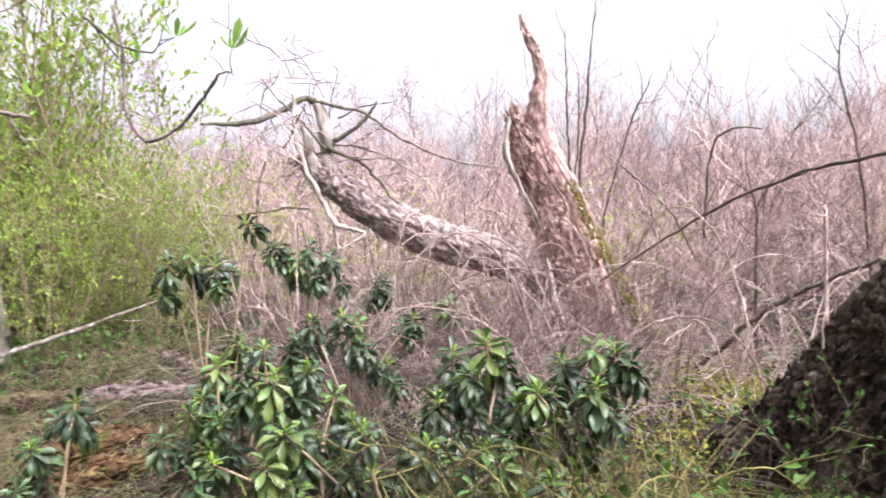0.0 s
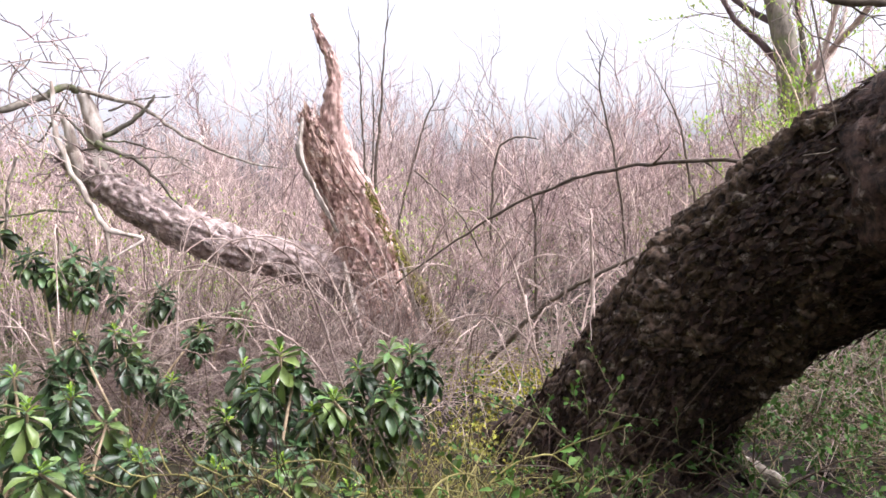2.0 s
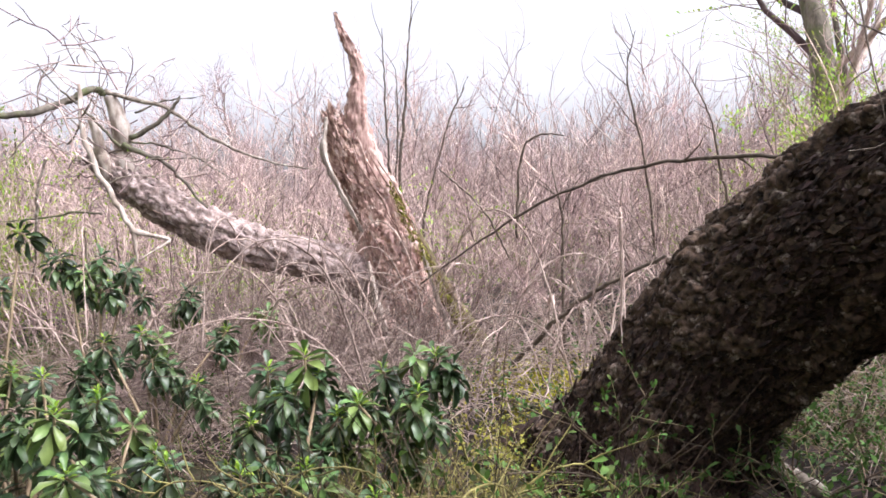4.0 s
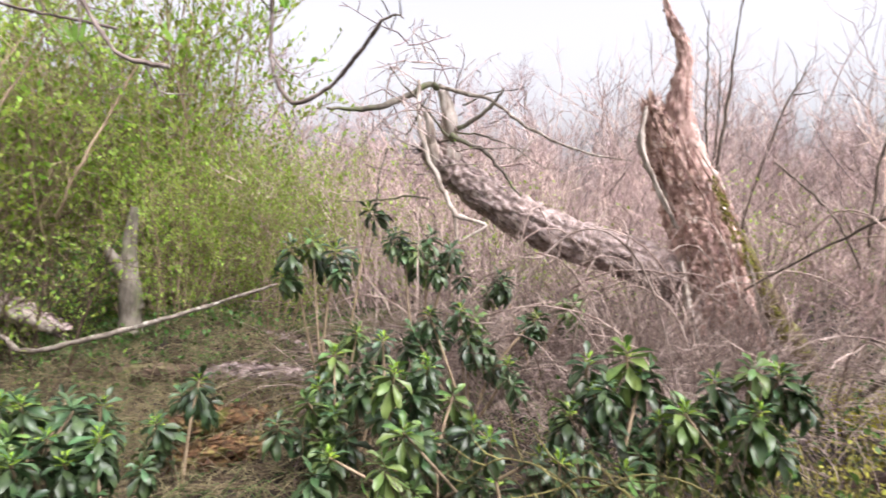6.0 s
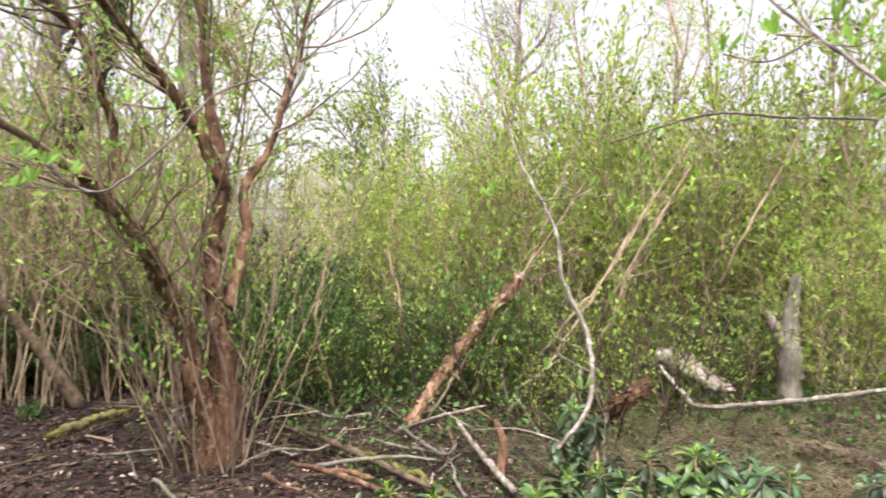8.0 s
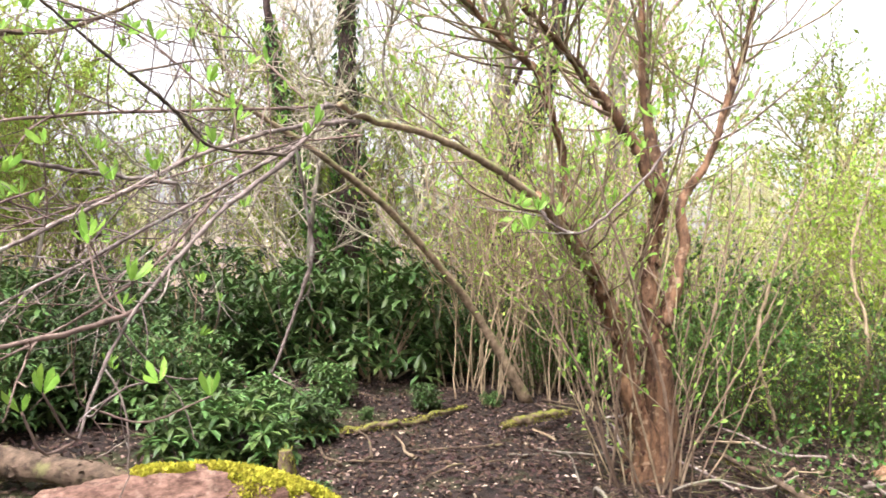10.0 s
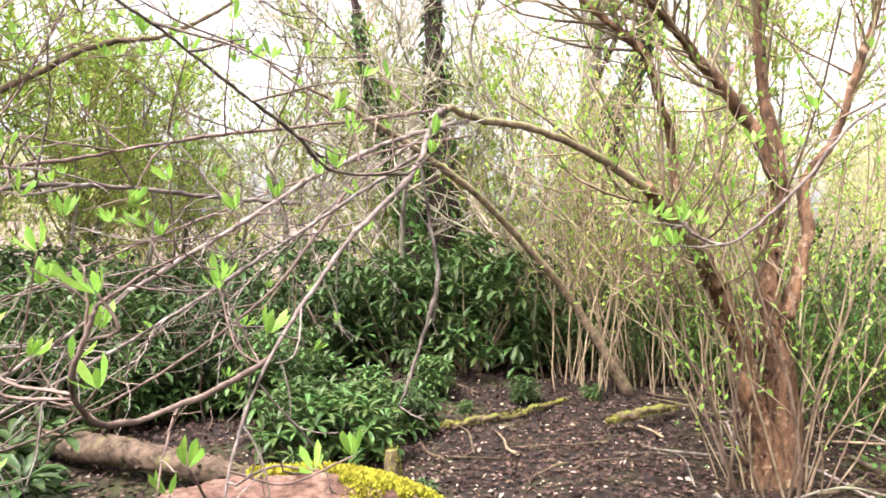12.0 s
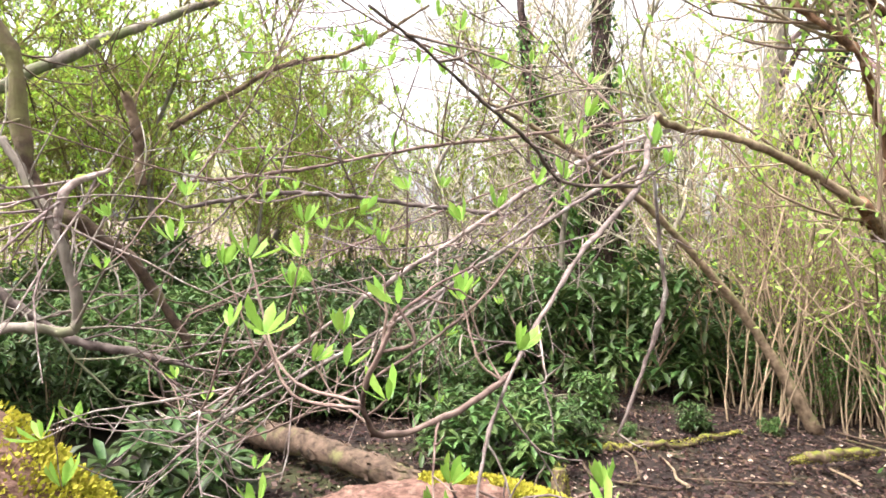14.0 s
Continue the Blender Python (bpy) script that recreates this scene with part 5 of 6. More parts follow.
spray("pale drooping branch with fresh leaf tufts", [(-0.61, -0.24, 1.37), (-0.43, -0.23, 1.35), (-0.32, -0.24, 1.35), (-0.26, -0.22, 1.40), (-0.25, -0.19, 1.46), (-0.25, -0.18, 1.48)], [0.005, 0.0045, 0.004, 0.0035, 0.003, 0.0025], M_REDTWIG, 4, 0.12, 0.08)
spray("long grey branch with fine twigs", [(-1.92, -0.35, 1.95), (-1.29, -0.34, 1.79), (-0.99, -0.39, 1.67), (-0.82, -0.46, 1.56), (-0.65, -0.52, 1.46), (-0.52, -0.57, 1.37), (-0.35, -0.58, 1.30)], [0.009, 0.0075, 0.0065, 0.0055, 0.005, 0.004, 0.0025], M_LICHEN, 16, 0.26, 0.15, 4)
spray("slender brown branch with leaf tufts", [(-1.71, -0.33, 1.95), (-1.24, -0.44, 1.83), (-0.94, -0.64, 1.75), (-0.73, -0.79, 1.68), (-0.52, -0.88, 1.63)], [0.006, 0.005, 0.0048, 0.0045, 0.004], M_REDTWIG, 12, 0.3, 0.4)
spray("grey horizontal branch with leaf tufts", [(-1.09, -0.50, 1.62), (-1.01, -0.63, 1.63), (-0.84, -0.75, 1.64), (-0.70, -0.82, 1.63), (-0.54, -0.87, 1.59)], [0.007, 0.007, 0.0065, 0.006, 0.0045], M_LICHEN, 10, 0.3, 0.35)
spray("dark slender branch with leaf tufts", [(-0.47, -0.41, 1.86), (-0.55, -0.37, 1.82), (-0.64, -0.32, 1.76), (-0.73, -0.28, 1.71), (-0.83, -0.26, 1.66), (-0.97, -0.18, 1.67)], [0.0025, 0.003, 0.0035, 0.004, 0.004, 0.005], M_TWIGDARK, 7, 0.18, 0.5)
spray("thin hanging grey twig", [(-0.93, -0.14, 1.68), (-0.99, -0.14, 1.57), (-1.01, -0.13, 1.47), (-1.00, -0.15, 1.37), (-0.97, -0.19, 1.22)], [0.004, 0.0045, 0.006, 0.005, 0.003], M_LICHEN, 3, 0.1, 0.0)
spray("grey crooked twig of the tree", [(-1.43, 0.80, 1.88), (-1.41, 0.67, 1.81), (-1.38, 0.55, 1.66), (-1.37, 0.43, 1.55), (-1.35, 0.36, 1.56), (-1.35, 0.32, 1.60)], [0.004, 0.004, 0.005, 0.005, 0.0045, 0.004], M_LICHEN, 3, 0.2, 0.8)
spray("grey branch trailing many fine bare twigs", [(-1.21, -0.25, 1.74), (-1.01, -0.45, 1.55), (-0.80, -0.57, 1.40), (-0.60, -0.70, 1.27), (-0.45, -0.75, 1.21)], [0.006, 0.005, 0.0045, 0.004, 0.0025], M_LICHEN, 16, 0.26, 0.1, 4)
spray("thin branch trailing many fine bare twigs", [(-1.24, -0.45, 1.66), (-1.07, -0.54, 1.43), (-0.92, -0.67, 1.28), (-0.74, -0.78, 1.18), (-0.59, -0.83, 1.15)], [0.005, 0.0045, 0.004, 0.0035, 0.002], M_REDTWIG, 14, 0.26, 0.1, 4)
spray("thin branch trailing many fine bare twigs", [(-1.72, -0.36, 1.91), (-1.61, -0.54, 1.76), (-1.48, -0.72, 1.56), (-1.29, -0.85, 1.35)], [0.005, 0.0045, 0.004, 0.003], M_LICHEN, 24, 0.36, 0.1, 4)
spray("reddish branch trailing many fine bare twigs", [(-1.93, -0.34, 1.90), (-1.87, -0.58, 1.86), (-1.67, -0.78, 1.75), (-1.32, -1.13, 1.53), (-0.93, -1.37, 1.32)], [0.005, 0.0045, 0.004, 0.004, 0.003], M_REDTWIG, 22, 0.36, 0.2, 4)
spray("slender branch reaching up with young leaves", [(-1.16, -0.45, 1.83), (-1.09, -0.60, 1.96), (-0.95, -0.72, 2.01), (-0.80, -0.82, 2.08)], [0.004, 0.0035, 0.003, 0.0025], M_REDTWIG, 14, 0.35, 0.6, 3)
spray("slender branch reaching up with young leaves", [(-1.51, -0.38, 1.92), (-1.46, -0.53, 2.06), (-1.35, -0.65, 2.18), (-1.24, -0.73, 2.28)], [0.004, 0.0035, 0.003, 0.0025], M_REDTWIG, 14, 0.35, 0.6, 3)
spray("slender branch reaching up with young leaves", [(-0.92, -1.38, 1.66), (-1.03, -1.29, 1.89), (-1.06, -1.19, 2.07), (-1.09, -1.10, 2.27)], [0.004, 0.0035, 0.003, 0.0025], M_REDTWIG, 14, 0.35, 0.6, 3)
# twigs over the clearing seen first
spray("curved twig hanging before the sky", [(-0.07, 1.71, 1.75), (-0.06, 1.72, 1.67), (-0.06, 1.72, 1.56), (-0.03, 1.73, 1.50), (0.04, 1.72, 1.52), (0.10, 1.69, 1.56), (0.15, 1.66, 1.60)], [0.004, 0.004, 0.004, 0.0042, 0.0042, 0.0045, 0.004], M_LICHEN, 2, 0.1, 0.3)
spray("forked twig hanging before the hedge", [(-0.44, 1.40, 1.89), (-0.37, 1.46, 1.78), (-0.28, 1.52, 1.67), (-0.24, 1.53, 1.60), (-0.19, 1.53, 1.54), (-0.12, 1.54, 1.52)], [0.003, 0.0035, 0.004, 0.004, 0.004, 0.0045], M_LICHEN, 3, 0.1, 0.5)
spray("slender twig before the hedge", [(-0.55, 1.95, 1.71), (-0.68, 1.86, 1.73), (-0.81, 1.73, 1.75), (-0.99, 1.59, 1.70)], [0.004, 0.004, 0.004, 0.003], M_LICHEN, 3, 0.15, 0.3)
spray("twig with large young leaves", [(-0.20, 1.40, 1.82), (-0.17, 1.43, 1.75), (-0.20, 1.46, 1.67), (-0.26, 1.52, 1.65)], [0.003, 0.003, 0.003, 0.003], M_TWIGDARK, 2, 0.1, 0.8)
spray("long pale lichened twig hanging down", [(-1.43, 1.43, 2.26), (-1.36, 1.45, 2.00), (-1.24, 1.46, 1.71), (-1.12, 1.51, 1.49), (-1.08, 1.51, 1.35), (-1.01, 1.54, 1.20), (-0.86, 1.43, 1.08), (-0.79, 1.30, 1.01)], [0.004, 0.004, 0.0045, 0.0055, 0.0075, 0.0075, 0.0065, 0.005], M_LICHENPALE, 6, 0.3, 0.3)


# ---- canes and saplings by the snag ----
def cane(name, label, points, radii, material, shoots=0, reach=0.4, leaf=None):
    """A single cane or young stem with a few side shoots."""
    x, y, z = points[0]
    t = thing(name, label, "cane" if "cane" in name else "sapling", "", (x, y, z))
    limb(t, points, radii, material, "stem", 6, 40, depth=0.001)
    if shoots:
        s, w, f = sprout(rng, curve(points, 20)[None], shoots, 0.25, 0.97, 40)
        p1 = grow(rng, s, w, rng.uniform(0.3, 1.1, len(s)) * reach, 5, 0.15, 0.1)
        for j in range(len(s)):
            b = Bag()
            tubes(b, p1[j:j + 1], thin(radii[-1] * 0.8 + 0.0015, 0.002, 1, 5), 4)
            part("side_shoot", b, material, t)
        if leaf:
            part("foliage", leafing(rng, p1, 5, 0.045, 0.5, True), leaf, t)
    return t


rng = np.random.default_rng(81)
for p_, r_ in (
    ([(1.41, 8.09, 0.13), (1.44, 7.99, 1.45), (1.43, 7.99, 2.5), (1.43, 7.99, 3.38)], [0.018, 0.015, 0.011, 0.004]),
    ([(1.40, 8.39, 0.09), (1.50, 8.38, 1.3), (1.60, 8.37, 2.25), (1.61, 8.37, 3.0)], [0.018, 0.015, 0.011, 0.004]),
    ([(1.58, 8.17, 0.11), (1.57, 8.18, 1.45), (1.68, 8.16, 2.65), (1.80, 8.14, 3.72)], [0.026, 0.022, 0.014, 0.005]),
    ([(1.65, 7.66, 0.18), (1.75, 7.65, 1.18), (2.04, 7.60, 2.22), (2.24, 7.56, 2.64)], [0.016, 0.014, 0.011, 0.005]),
    ([(3.73, 6.28, 0.74), (3.65, 6.31, 1.72), (3.53, 6.38, 2.48), (3.60, 6.34, 2.92)], [0.014, 0.012, 0.009, 0.004]),
    ([(4.13, 5.69, 0.96), (4.06, 5.73, 1.51), (3.99, 5.78, 2.02), (3.85, 5.86, 2.41)], [0.014, 0.012, 0.009, 0.004]),
    ([(2.47, 5.41, 0.19), (2.47, 5.41, 0.83), (2.48, 5.41, 1.27), (2.44, 5.42, 1.50)], [0.014, 0.012, 0.01, 0.005]),
):
    cane("sapling", "thin upright bare young stem in the thicket", p_, r_, M_TWIGDARK, 9, 0.45)
cane("bramble_cane", "long dark arching bramble cane", [(1.37, 5.48, 0.80), (1.93, 5.17, 1.21), (2.37, 4.81, 1.47), (2.76, 4.41, 1.58), (3.07, 3.87, 1.57), (3.27, 3.45, 1.48)], [0.006, 0.009, 0.011, 0.012, 0.012, 0.01], M_TWIGDARK, 5, 0.3)
cane("bramble_cane", "thick dark dead cane leaning in the thicket", [(1.92, 4.96, 0.25), (2.20, 4.77, 0.60), (2.42, 4.57, 0.81), (2.73, 4.31, 1.01)], [0.018, 0.016, 0.014, 0.010], M_TWIGDARK)
cane("bramble_cane", "dark cane curling over at its tip", [(2.38, 6.28, 1.07), (2.44, 6.27, 1.79), (2.61, 6.21, 1.97), (2.81, 6.14, 1.95)], [0.012, 0.011, 0.01, 0.005], M_TWIGDARK)
cane("bramble_cane", "long dark arching bramble cane", [(1.62, 5.88, 1.68), (1.85, 5.73, 1.43), (1.98, 5.60, 1.21), (2.09, 5.57, 0.95)], [0.006, 0.008, 0.008, 0.006], M_TWIGDARK)
for j in range(64):
    x, y, z = on_ground(rng.uniform(-34, 10), rng.uniform(4.6, 6.6))
    h, w, b_ = rng.uniform(0.5, 1.3), rng.uniform(0.8, 1.9), rng.uniform(0, 2 * math.pi)
    c_, s_ = math.cos(b_) * w, math.sin(b_) * w * 0.7
    cane("bramble_cane", "bare pinkish bramble cane arching over the tangle", [(x, y, z - 0.05), (x + c_ * 0.25, y + s_ * 0.25, z + h * 0.8), (x + c_ * 0.6, y + s_ * 0.6, z + h), (x + c_, y + s_, z + h * 0.55)], [0.007, 0.006, 0.005, 0.003], M_BRAMBLE, 6, 0.35)


# ---- low leafy brambles in front of the big trunk ----
def leafy_bramble(rng, label, spread_, leaf):
    t = thing("leafy_bramble", label, "bramble", "leafy brambles by the big trunk")
    n = 10
    a = rng.uniform(0, 2 * math.pi, n)
    way = np.stack([np.cos(a), np.sin(a), rng.uniform(0.3, 1.6, n)], -1)
    p0 = grow(rng, np.zeros((n, 3)) + (0, 0, -0.03), way, rng.uniform(0.6, 1.1, n) * spread_, 8, 0.12, -0.10)
    s, w, f = sprout(rng, p0, 6, 0.25, 0.97, 45)
    p1 = grow(rng, s, w, rng.uniform(0.1, 0.35, len(s)), 5, 0.18, 0.05)
    for j in range(n):
        b = Bag()
        tubes(b, p0[j:j + 1], thin(0.006, 0.003, 1, 8), 5)
        part("cane", b, M_BROWN if j % 3 == 0 else M_TWIGDARK, t)
    b = Bag()
    tubes(b, p1, thin(0.003, 0.0015, len(s), 5), 4)
    tagged(part("twiglet_growth", b, M_SHOOT, t), kind="stuff")
    part("foliage", leafing(rng, p1, 9, 0.034, 0.6, True), leaf, t)
    return t


kinds = [leafy_bramble(rng, "low bramble with small fresh green leaves", 0.95, M_IVY if j % 2 else M_HERB) for j in range(4)]
place_all(kinds, spots(rng, 9, (-52, -26), (2.3, 3.2), (0.6, 0.9), 0.35) + spots(rng, 52, (-68, -34), (3.7, 7.0), (0.75, 1.15), 0.4)
          + spots(rng, 20, (24, 68), (4.6, 6.8), (0.4, 0.75), 0.45) + spots(rng, 8, (-30, 8), (3.6, 5.2), (0.5, 0.8), 0.6))

# ---- mossy mound and herbs ----
def herbs(name, label, category, count, centre, reach, material, size, tall=0.06):
    p = np.array(centre)[None] + rng.normal(0, 1, (count, 3)) * (*reach, 0)
    p[:, 2] = ground_z(p[:, 0], p[:, 1]) + rng.uniform(0, tall, count)
    ln = rng.uniform(0.5, 1.3, count) * size
    b = Bag()
    leaves(b, p, rng.normal(0, 1, (count, 3)) + (0, 0, 0.6), rng.normal(0, 0.5, (count, 3)) + (0, 0, 1), ln, ln * 0.6, False)
    return solid(name, b, material, label, category, kind="stuff")


herbs("moss", "yellow-green moss beside the big trunk's foot", "moss", 5000, [(2.19, 5.14, 0.10)][0], (0.35, 0.5), M_MOSS, 0.03, 0.10)
herbs("moss", "yellow-green moss and sprigs at the big trunk's foot", "moss", 1300, [(1.66, 3.85, 0.0)][0], (0.24, 0.30), M_MOSSDULL, 0.03, 0.12)
herbs("herb_leaves", "small green herbs in the dry grass", "herbs", 8000, [(-4.71, 7.77, 0.00)][0], (1.5, 1.3), M_HERB, 0.045, 0.16)
herbs("herb_leaves", "small green herbs in the dry grass", "herbs", 6000, [(4.05, 4.19, 0.00)][0], (1.3, 1.6), M_HERB, 0.05, 0.25)
herbs("herb_leaves", "lime-green young leaves beside the stump", "herbs", 900, [(-4.88, 6.87, 0.15)][0], (0.28, 0.28), M_LIME, 0.055, 0.32)
herbs("herb_leaves", "small green herbs beneath the hedge", "herbs", 6000, [(-6.88, 7.95, 0.00)][0], (1.2, 1.2), M_HERB, 0.05, 0.22)
herbs("herb_leaves", "green herbs between the rotting logs", "herbs", 6000, [(-4.18, 6.30, 0.00)][0], (1.1, 0.8), M_HERB, 0.05, 0.22)
herbs("herb_leaves", "green herbs under the hedge", "herbs", 2200, [(-5.72, 2.94, 0.00)][0], (1.0, 0.8), M_IVY, 0.055, 0.3)
herbs("moss", "moss on rotten wood among leaf litter", "moss", 2500, [(-1.91, 4.41, 0.00)][0], (0.3, 0.3), M_MOSSY, 0.03, 0.05)


# ---- sticks lying about the clearing ----
for j in range(34):
    x, y, z = on_ground(rng.uniform(54, 112), rng.uniform(3.4, 6.6))
    b_, ln = rng.uniform(0, 2 * math.pi), rng.uniform(0.2, 0.75)
    d_ = np.array((math.cos(b_), math.sin(b_))) * ln
    r_ = rng.uniform(0.005, 0.012)
    p_ = [(x + d_[0] * f_ + rng.normal(0, 0.04), y + d_[1] * f_ + rng.normal(0, 0.04)) for f_ in (0, 0.35, 0.7, 1)]
    p_ = [(a_, c_, gz(a_, c_) + r_ + rng.uniform(0, 0.04)) for a_, c_ in p_]
    lying("dead stick lying on leaf mould", p_, [r_, r_, r_ * 0.8, r_ * 0.5], (M_GREY, M_BROWN, M_SHOOT, M_BROWN)[j % 4], "stick", "sticks on the clearing floor", 0.002)
spray("short dark twig before the sky", [(-0.12, 1.70, 1.73), (-0.08, 1.71, 1.69), (-0.05, 1.71, 1.67), (-0.00, 1.72, 1.66)], [0.003, 0.003, 0.003, 0.0025], M_TWIGDARK, 2, 0.08, 0.2)


# ---- leafy shoots rising from the near branches ----
def leafy_shoot(tip, size):
    """A thin shoot from the nearest near branch up to a tuft of young leaves."""
    tip = np.array(tip)
    near = np.array(NEAR)
    gap = np.linalg.norm(near - tip - (0, 0, -0.05), axis=1) + 0.6 * np.clip(near[:, 2] - tip[2], 0, 9)
    root = near[np.argmin(gap)]
    if np.linalg.norm(root - tip) > 0.3:
        return
    t = thing("leafy_shoot", "slender shoot ending in a tuft of bright young leaves", "shoot", "leafy shoots over the path", tuple(root))
    bend = (root + tip) / 2 + (rng.normal(0, 0.012), rng.normal(0, 0.012), -0.2 * np.linalg.norm(tip - root))
    stalk = limb(t, [tuple(root), tuple(bend), tuple(tip)], [0.0018, 0.0016, 0.0014], M_REDTWIG, "stem", 6, 24, depth=0.0003, wander=0.8)
    tuft(t, tip, size, stalk)


for tip in [(-0.25, -0.18, 1.49), (-0.23, -0.32, 1.45), (-0.27, -0.20, 1.40), (-0.42, -0.46, 1.52), (-0.64, -0.45, 1.63), (-0.78, -0.43, 1.59), (-0.86, -0.40, 1.62), (-0.76, -0.61, 1.56), (-0.91, -0.20, 1.84), (-0.93, -0.38, 1.90), (-0.77, -0.53, 1.87), (-0.90, -0.44, 1.89)]:
    leafy_shoot(tip, 0.85)
for tip in [(-0.27, -0.39, 1.52), (-1.40, 0.36, 1.59), (-1.40, 0.33, 1.61), (-0.57, -0.09, 1.26), (-0.39, -0.20, 1.29), (-0.34, -0.18, 1.28), (-0.57, -0.30, 1.47), (-0.54, -0.55, 1.48), (-0.55, -0.68, 1.68), (-0.86, -0.50, 1.96), (-0.94, -0.36, 1.67), (-1.50, 0.29, 2.00), (-1.38, 0.53, 1.76)]:
    leafy_shoot(tip, 0.75)
for tip in [(-0.83, -1.07, 1.73), (-0.74, -1.13, 1.82), (-0.81, -0.95, 1.71), (-0.90, -0.70, 1.92), (-0.43, -0.62, 1.50), (-0.50, -0.55, 1.47), (-0.34, -0.43, 1.43), (-0.34, -0.50, 1.43), (-0.57, -0.30, 1.48)]:
    leafy_shoot(tip, 0.8)
for tip in [(-0.17, 1.42, 1.75), (-0.45, 1.39, 1.74), (-0.39, 1.44, 1.76), (-0.13, 1.57, 1.56), (-0.09, 1.53, 1.71), (-0.85, 1.52, 1.52), (-1.10, 1.31, 1.56), (-1.18, 1.37, 1.40)]:
    leafy_shoot(tip, 0.85)
for tip in [(-1.28, 0.28, 1.60), (-1.28, 0.32, 1.59), (-1.39, 0.47, 1.77), (-1.47, 0.71, 1.98), (-1.55, 0.80, 0.87), (-1.56, 0.77, 0.82), (-1.00, -0.29, 1.87), (-0.90, -0.26, 1.75)]:
    leafy_shoot(tip, 0.8)

# ---- gnarled branches at the clearing's edge ----
def gnarl(label, points, radii, material):
    t = thing("branch", label, "branch", "gnarled branches beside the clearing", points[0])
    limb(t, points, [0.8 * v for v in radii], material, "bough", 12, 80, depth=0.005, wander=1.0)
    b = Bag()
    s, w, f = sprout(rng, curve(points, 20)[None], 9, 0.1, 0.95, 50)
    p1 = grow(rng, s, w, rng.uniform(0.15, 0.6, len(s)), 6, 0.13, 0.03)
    tubes(b, p1, thin(0.004, 0.0015, len(s), 6), 5)
    s, w, f = sprout(rng, p1, 3, 0.3, 0.95, 45)
    p2 = grow(rng, s, w, rng.uniform(0.08, 0.3, len(s)), 5, 0.22, 0.03)
    tubes(b, p2, thin(0.003, 0.0015, len(s), 5), 4)
    tagged(part("twig_spray", b, material, t), kind="stuff")


gnarl("gnarled dark red-brown branch twisting down", [(-0.61, -1.89, 2.15), (-0.70, -1.85, 1.99), (-0.75, -1.83, 1.66), (-0.86, -1.77, 1.55), (-1.02, -1.74, 1.44), (-1.18, -1.68, 1.18)], [0.03, 0.03, 0.028, 0.028, 0.024, 0.016], M_BROWN)
gnarl("crooked grey branch with broken ends", [(-0.51, -1.61, 1.28), (-0.63, -1.55, 1.29), (-0.71, -1.51, 1.29), (-0.69, -1.52, 1.45), (-0.64, -1.60, 1.63), (-0.60, -1.68, 1.76)], [0.016, 0.016, 0.015, 0.015, 0.013, 0.01], M_GREY)
gnarl("long pale dead branch across the evergreens", [(-0.58, -1.80, 1.43), (-0.77, -1.71, 1.25), (-0.94, -1.60, 1.19), (-1.08, -1.50, 1.14)], [0.016, 0.018, 0.014, 0.006], M_LICHEN)
gnarl("mossy broken branch stub", [(-1.21, -2.03, 1.71), (-1.20, -2.04, 1.87), (-1.16, -2.06, 2.04)], [0.022, 0.022, 0.024], M_MOSSY)
gnarl("bleached broken branch end", [(-0.77, -1.48, 1.70), (-0.67, -1.48, 1.65), (-0.65, -1.49, 1.60), (-0.64, -1.49, 1.54)], [0.008, 0.012, 0.013, 0.012], M_LICHEN)
gnarl("thick grey limb slanting through the canopy", [(-1.70, -7.10, 2.23), (-3.03, -6.61, 3.03), (-3.53, -6.35, 3.48), (-4.18, -5.93, 3.92), (-5.02, -5.23, 4.59)], [0.08, 0.075, 0.065, 0.05, 0.03], M_GREY)
gnarl("grey limb slanting through the canopy", [(-4.38, -6.40, 2.72), (-4.99, -5.93, 3.33), (-5.40, -5.55, 3.66), (-5.85, -5.07, 3.87), (-6.42, -4.33, 4.49)], [0.05, 0.045, 0.04, 0.03, 0.02], M_MOSSY)

for j in range(26):
    x, y, z = on_ground(rng.uniform(-34, -14), rng.uniform(2.2, 3.0))
    h, w, b_ = rng.uniform(0.25, 0.6), rng.uniform(0.5, 1.0), rng.uniform(0, 2 * math.pi)
    c_, s_ = math.cos(b_) * w, math.sin(b_) * w * 0.6
    cane("bramble_cane", "thin olive cane with tiny green leaves by the big trunk", [(x, y, z - 0.03), (x + c_ * 0.3, y + s_ * 0.3, z + h * 0.8), (x + c_ * 0.7, y + s_ * 0.7, z + h), (x + c_, y + s_, z + h * 0.8)], [0.004, 0.0035, 0.003, 0.002], M_OLIVE, 6, 0.25, M_HERB if j % 2 else None)
gnarl("dark limb reaching over the big trunk", [(2.26, 2.58, 2.12), (2.40, 2.47, 2.01), (2.48, 2.40, 1.97), (2.57, 2.31, 1.94), (2.69, 2.18, 1.83)], [0.01, 0.014, 0.016, 0.018, 0.02], M_TWIGDARK)
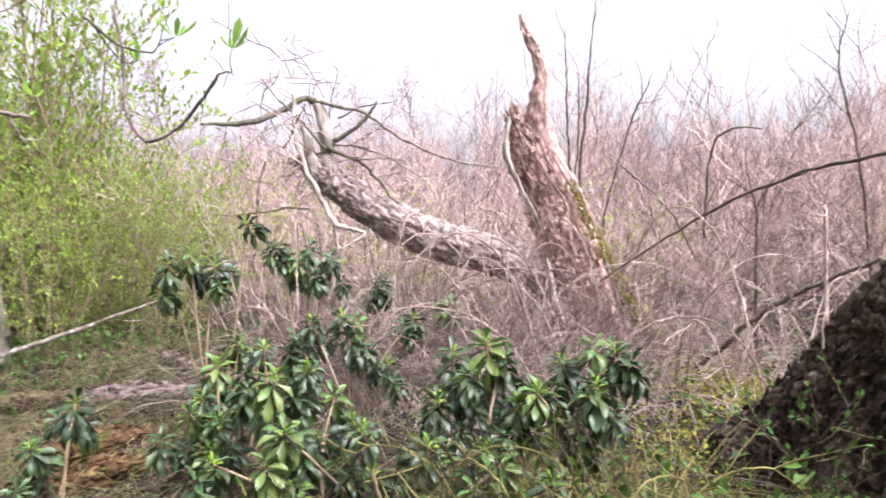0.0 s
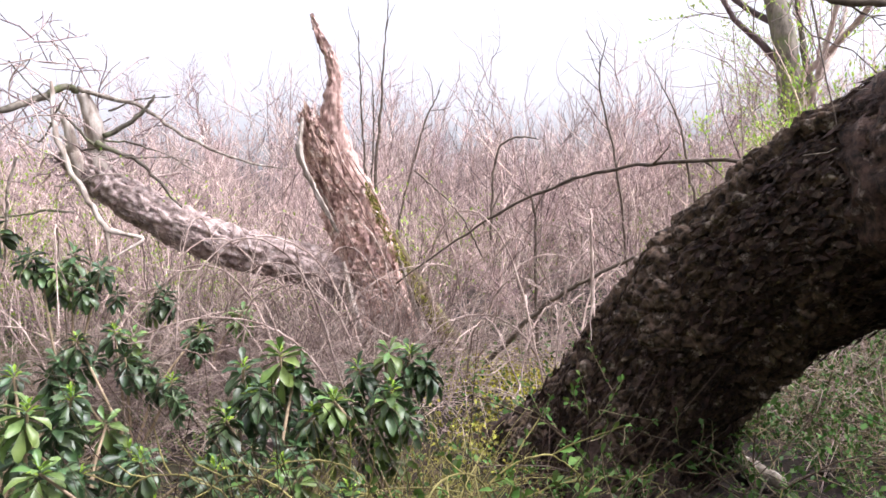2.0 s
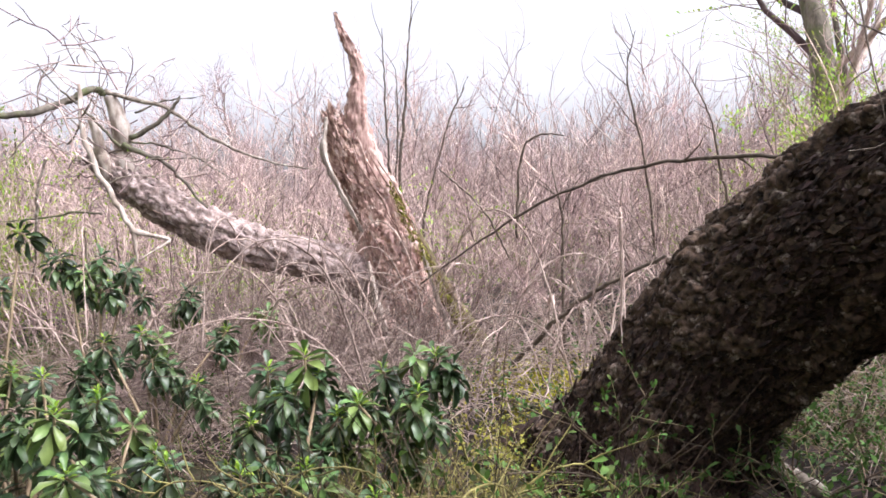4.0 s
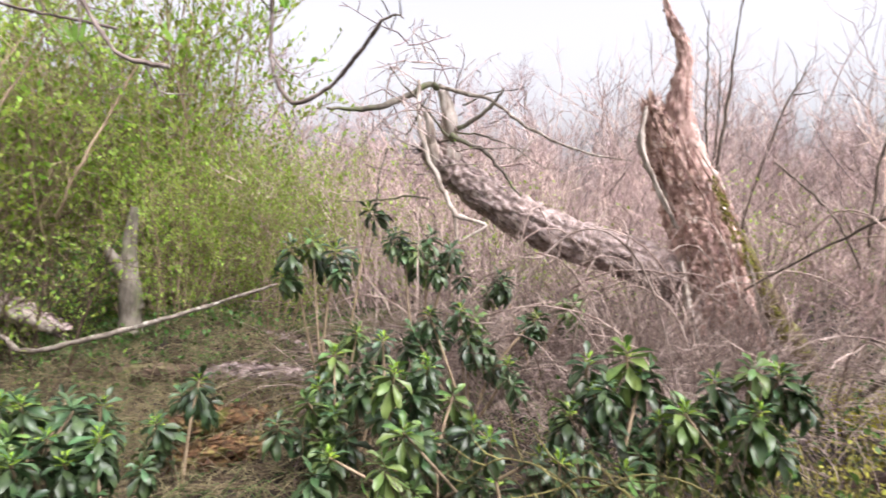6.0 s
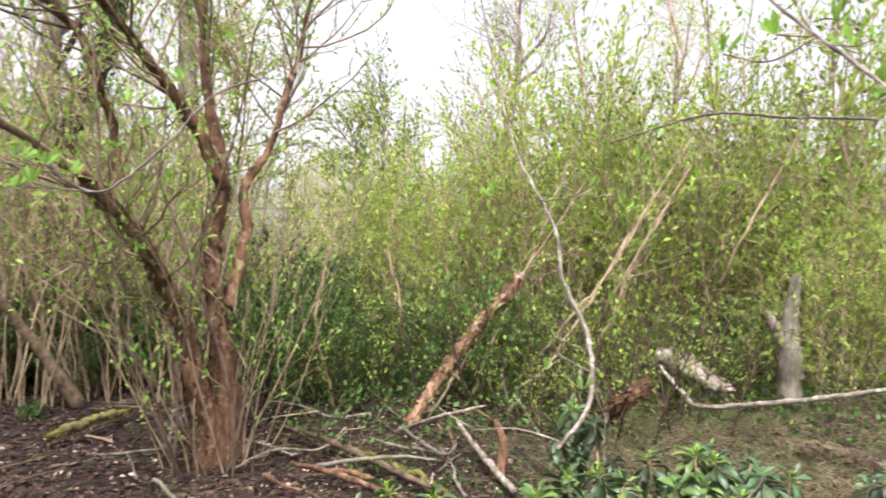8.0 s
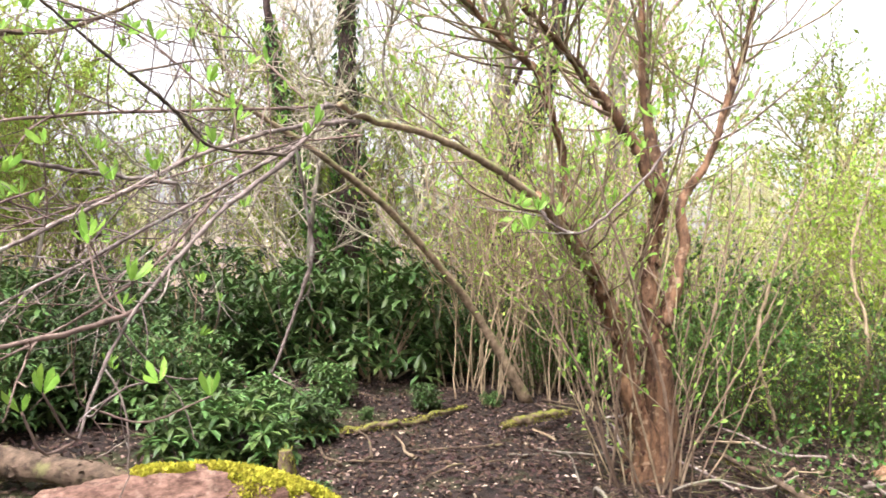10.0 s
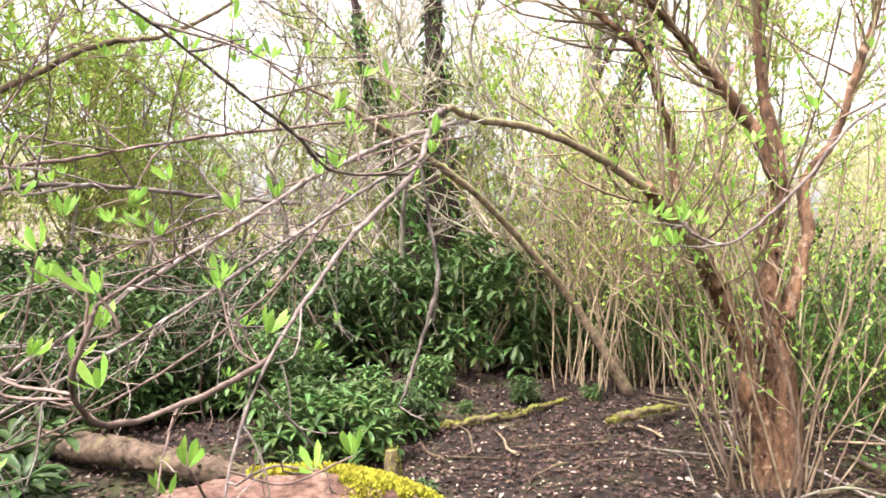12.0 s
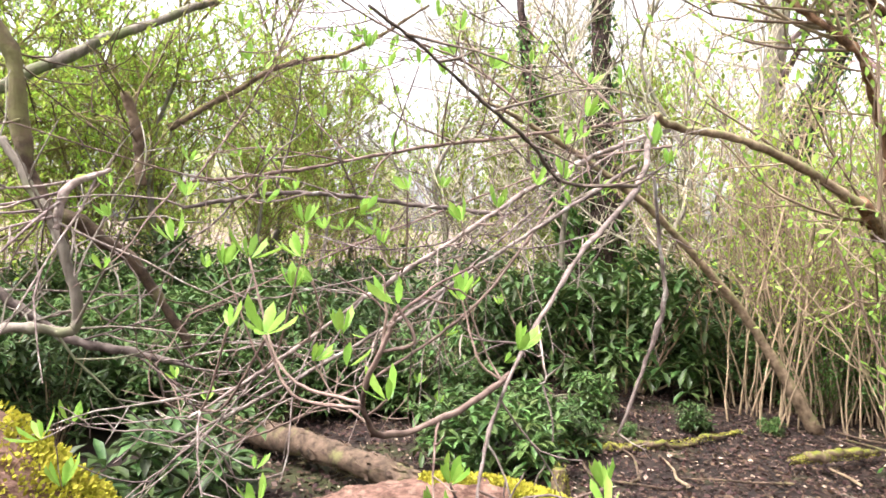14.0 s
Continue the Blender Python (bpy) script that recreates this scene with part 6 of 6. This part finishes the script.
for j in range(30):
    x, y, z = on_ground(rng.uniform(54, 84), rng.uniform(3.6, 6.2))
    b_, ln = rng.uniform(0, 2 * math.pi), rng.uniform(0.3, 1.0)
    d_ = np.array((math.cos(b_), math.sin(b_))) * ln
    r_ = rng.uniform(0.006, 0.014)
    p_ = [(x + d_[0] * f_ + rng.normal(0, 0.03), y + d_[1] * f_ + rng.normal(0, 0.03), rng.uniform(0, 0.10) + 0.12 * f_) for f_ in (0, 0.35, 0.7, 1)]
    p_ = [(a_, c_, gz(a_, c_) + r_ + e_) for a_, c_, e_ in p_]
    lying("dead stick propped in the leaf mould", p_, [r_, r_, r_ * 0.8, r_ * 0.5], (M_GREY, M_BROWN, M_LICHEN, M_RED)[j % 4], "stick", "sticks on the clearing floor", 0.002)

# ---- tan stems leaning through the hedge ----
for p_ in (
    [(-5.01, 2.78, 0.00), (-4.95, 3.41, 0.91), (-4.70, 3.84, 1.64), (-4.56, 4.22, 2.27)],
    [(-4.96, 3.55, 0.00), (-4.53, 3.92, 0.74), (-4.19, 4.37, 1.70), (-3.86, 4.87, 2.66)],
    [(-5.51, 4.60, 0.00), (-4.51, 4.45, 1.14), (-4.20, 4.95, 2.17), (-3.84, 5.43, 3.32)],
    [(-5.18, 3.25, 0.00), (-5.17, 3.64, 0.89), (-5.01, 3.91, 1.55), (-4.98, 4.14, 2.15)],
    [(-5.30, 6.12, 0.00), (-4.13, 5.44, 1.36), (-3.79, 5.73, 2.28), (-3.45, 5.99, 3.14)],
    [(-6.13, 2.79, 0.00), (-5.66, 2.79, 0.86), (-5.71, 2.67, 1.64), (-5.64, 2.87, 2.58)],
    [(-5.80, 2.17, 0.00), (-5.70, 1.96, 0.88), (-5.67, 2.10, 1.62), (-5.62, 2.29, 2.26)],
    [(-5.38, 3.72, 0.00), (-4.71, 3.92, 0.74), (-4.42, 4.34, 1.39), (-4.21, 4.77, 2.19)],
    [(-5.43, 4.46, 0.00), (-4.61, 4.42, 0.80), (-4.52, 4.71, 1.49), (-4.23, 5.19, 2.46)],
):
    cane("sapling", "thin tan stem leaning through the leafy hedge", p_, [0.018, 0.015, 0.011, 0.005], M_SHOOT, 9, 0.5, M_BUD)
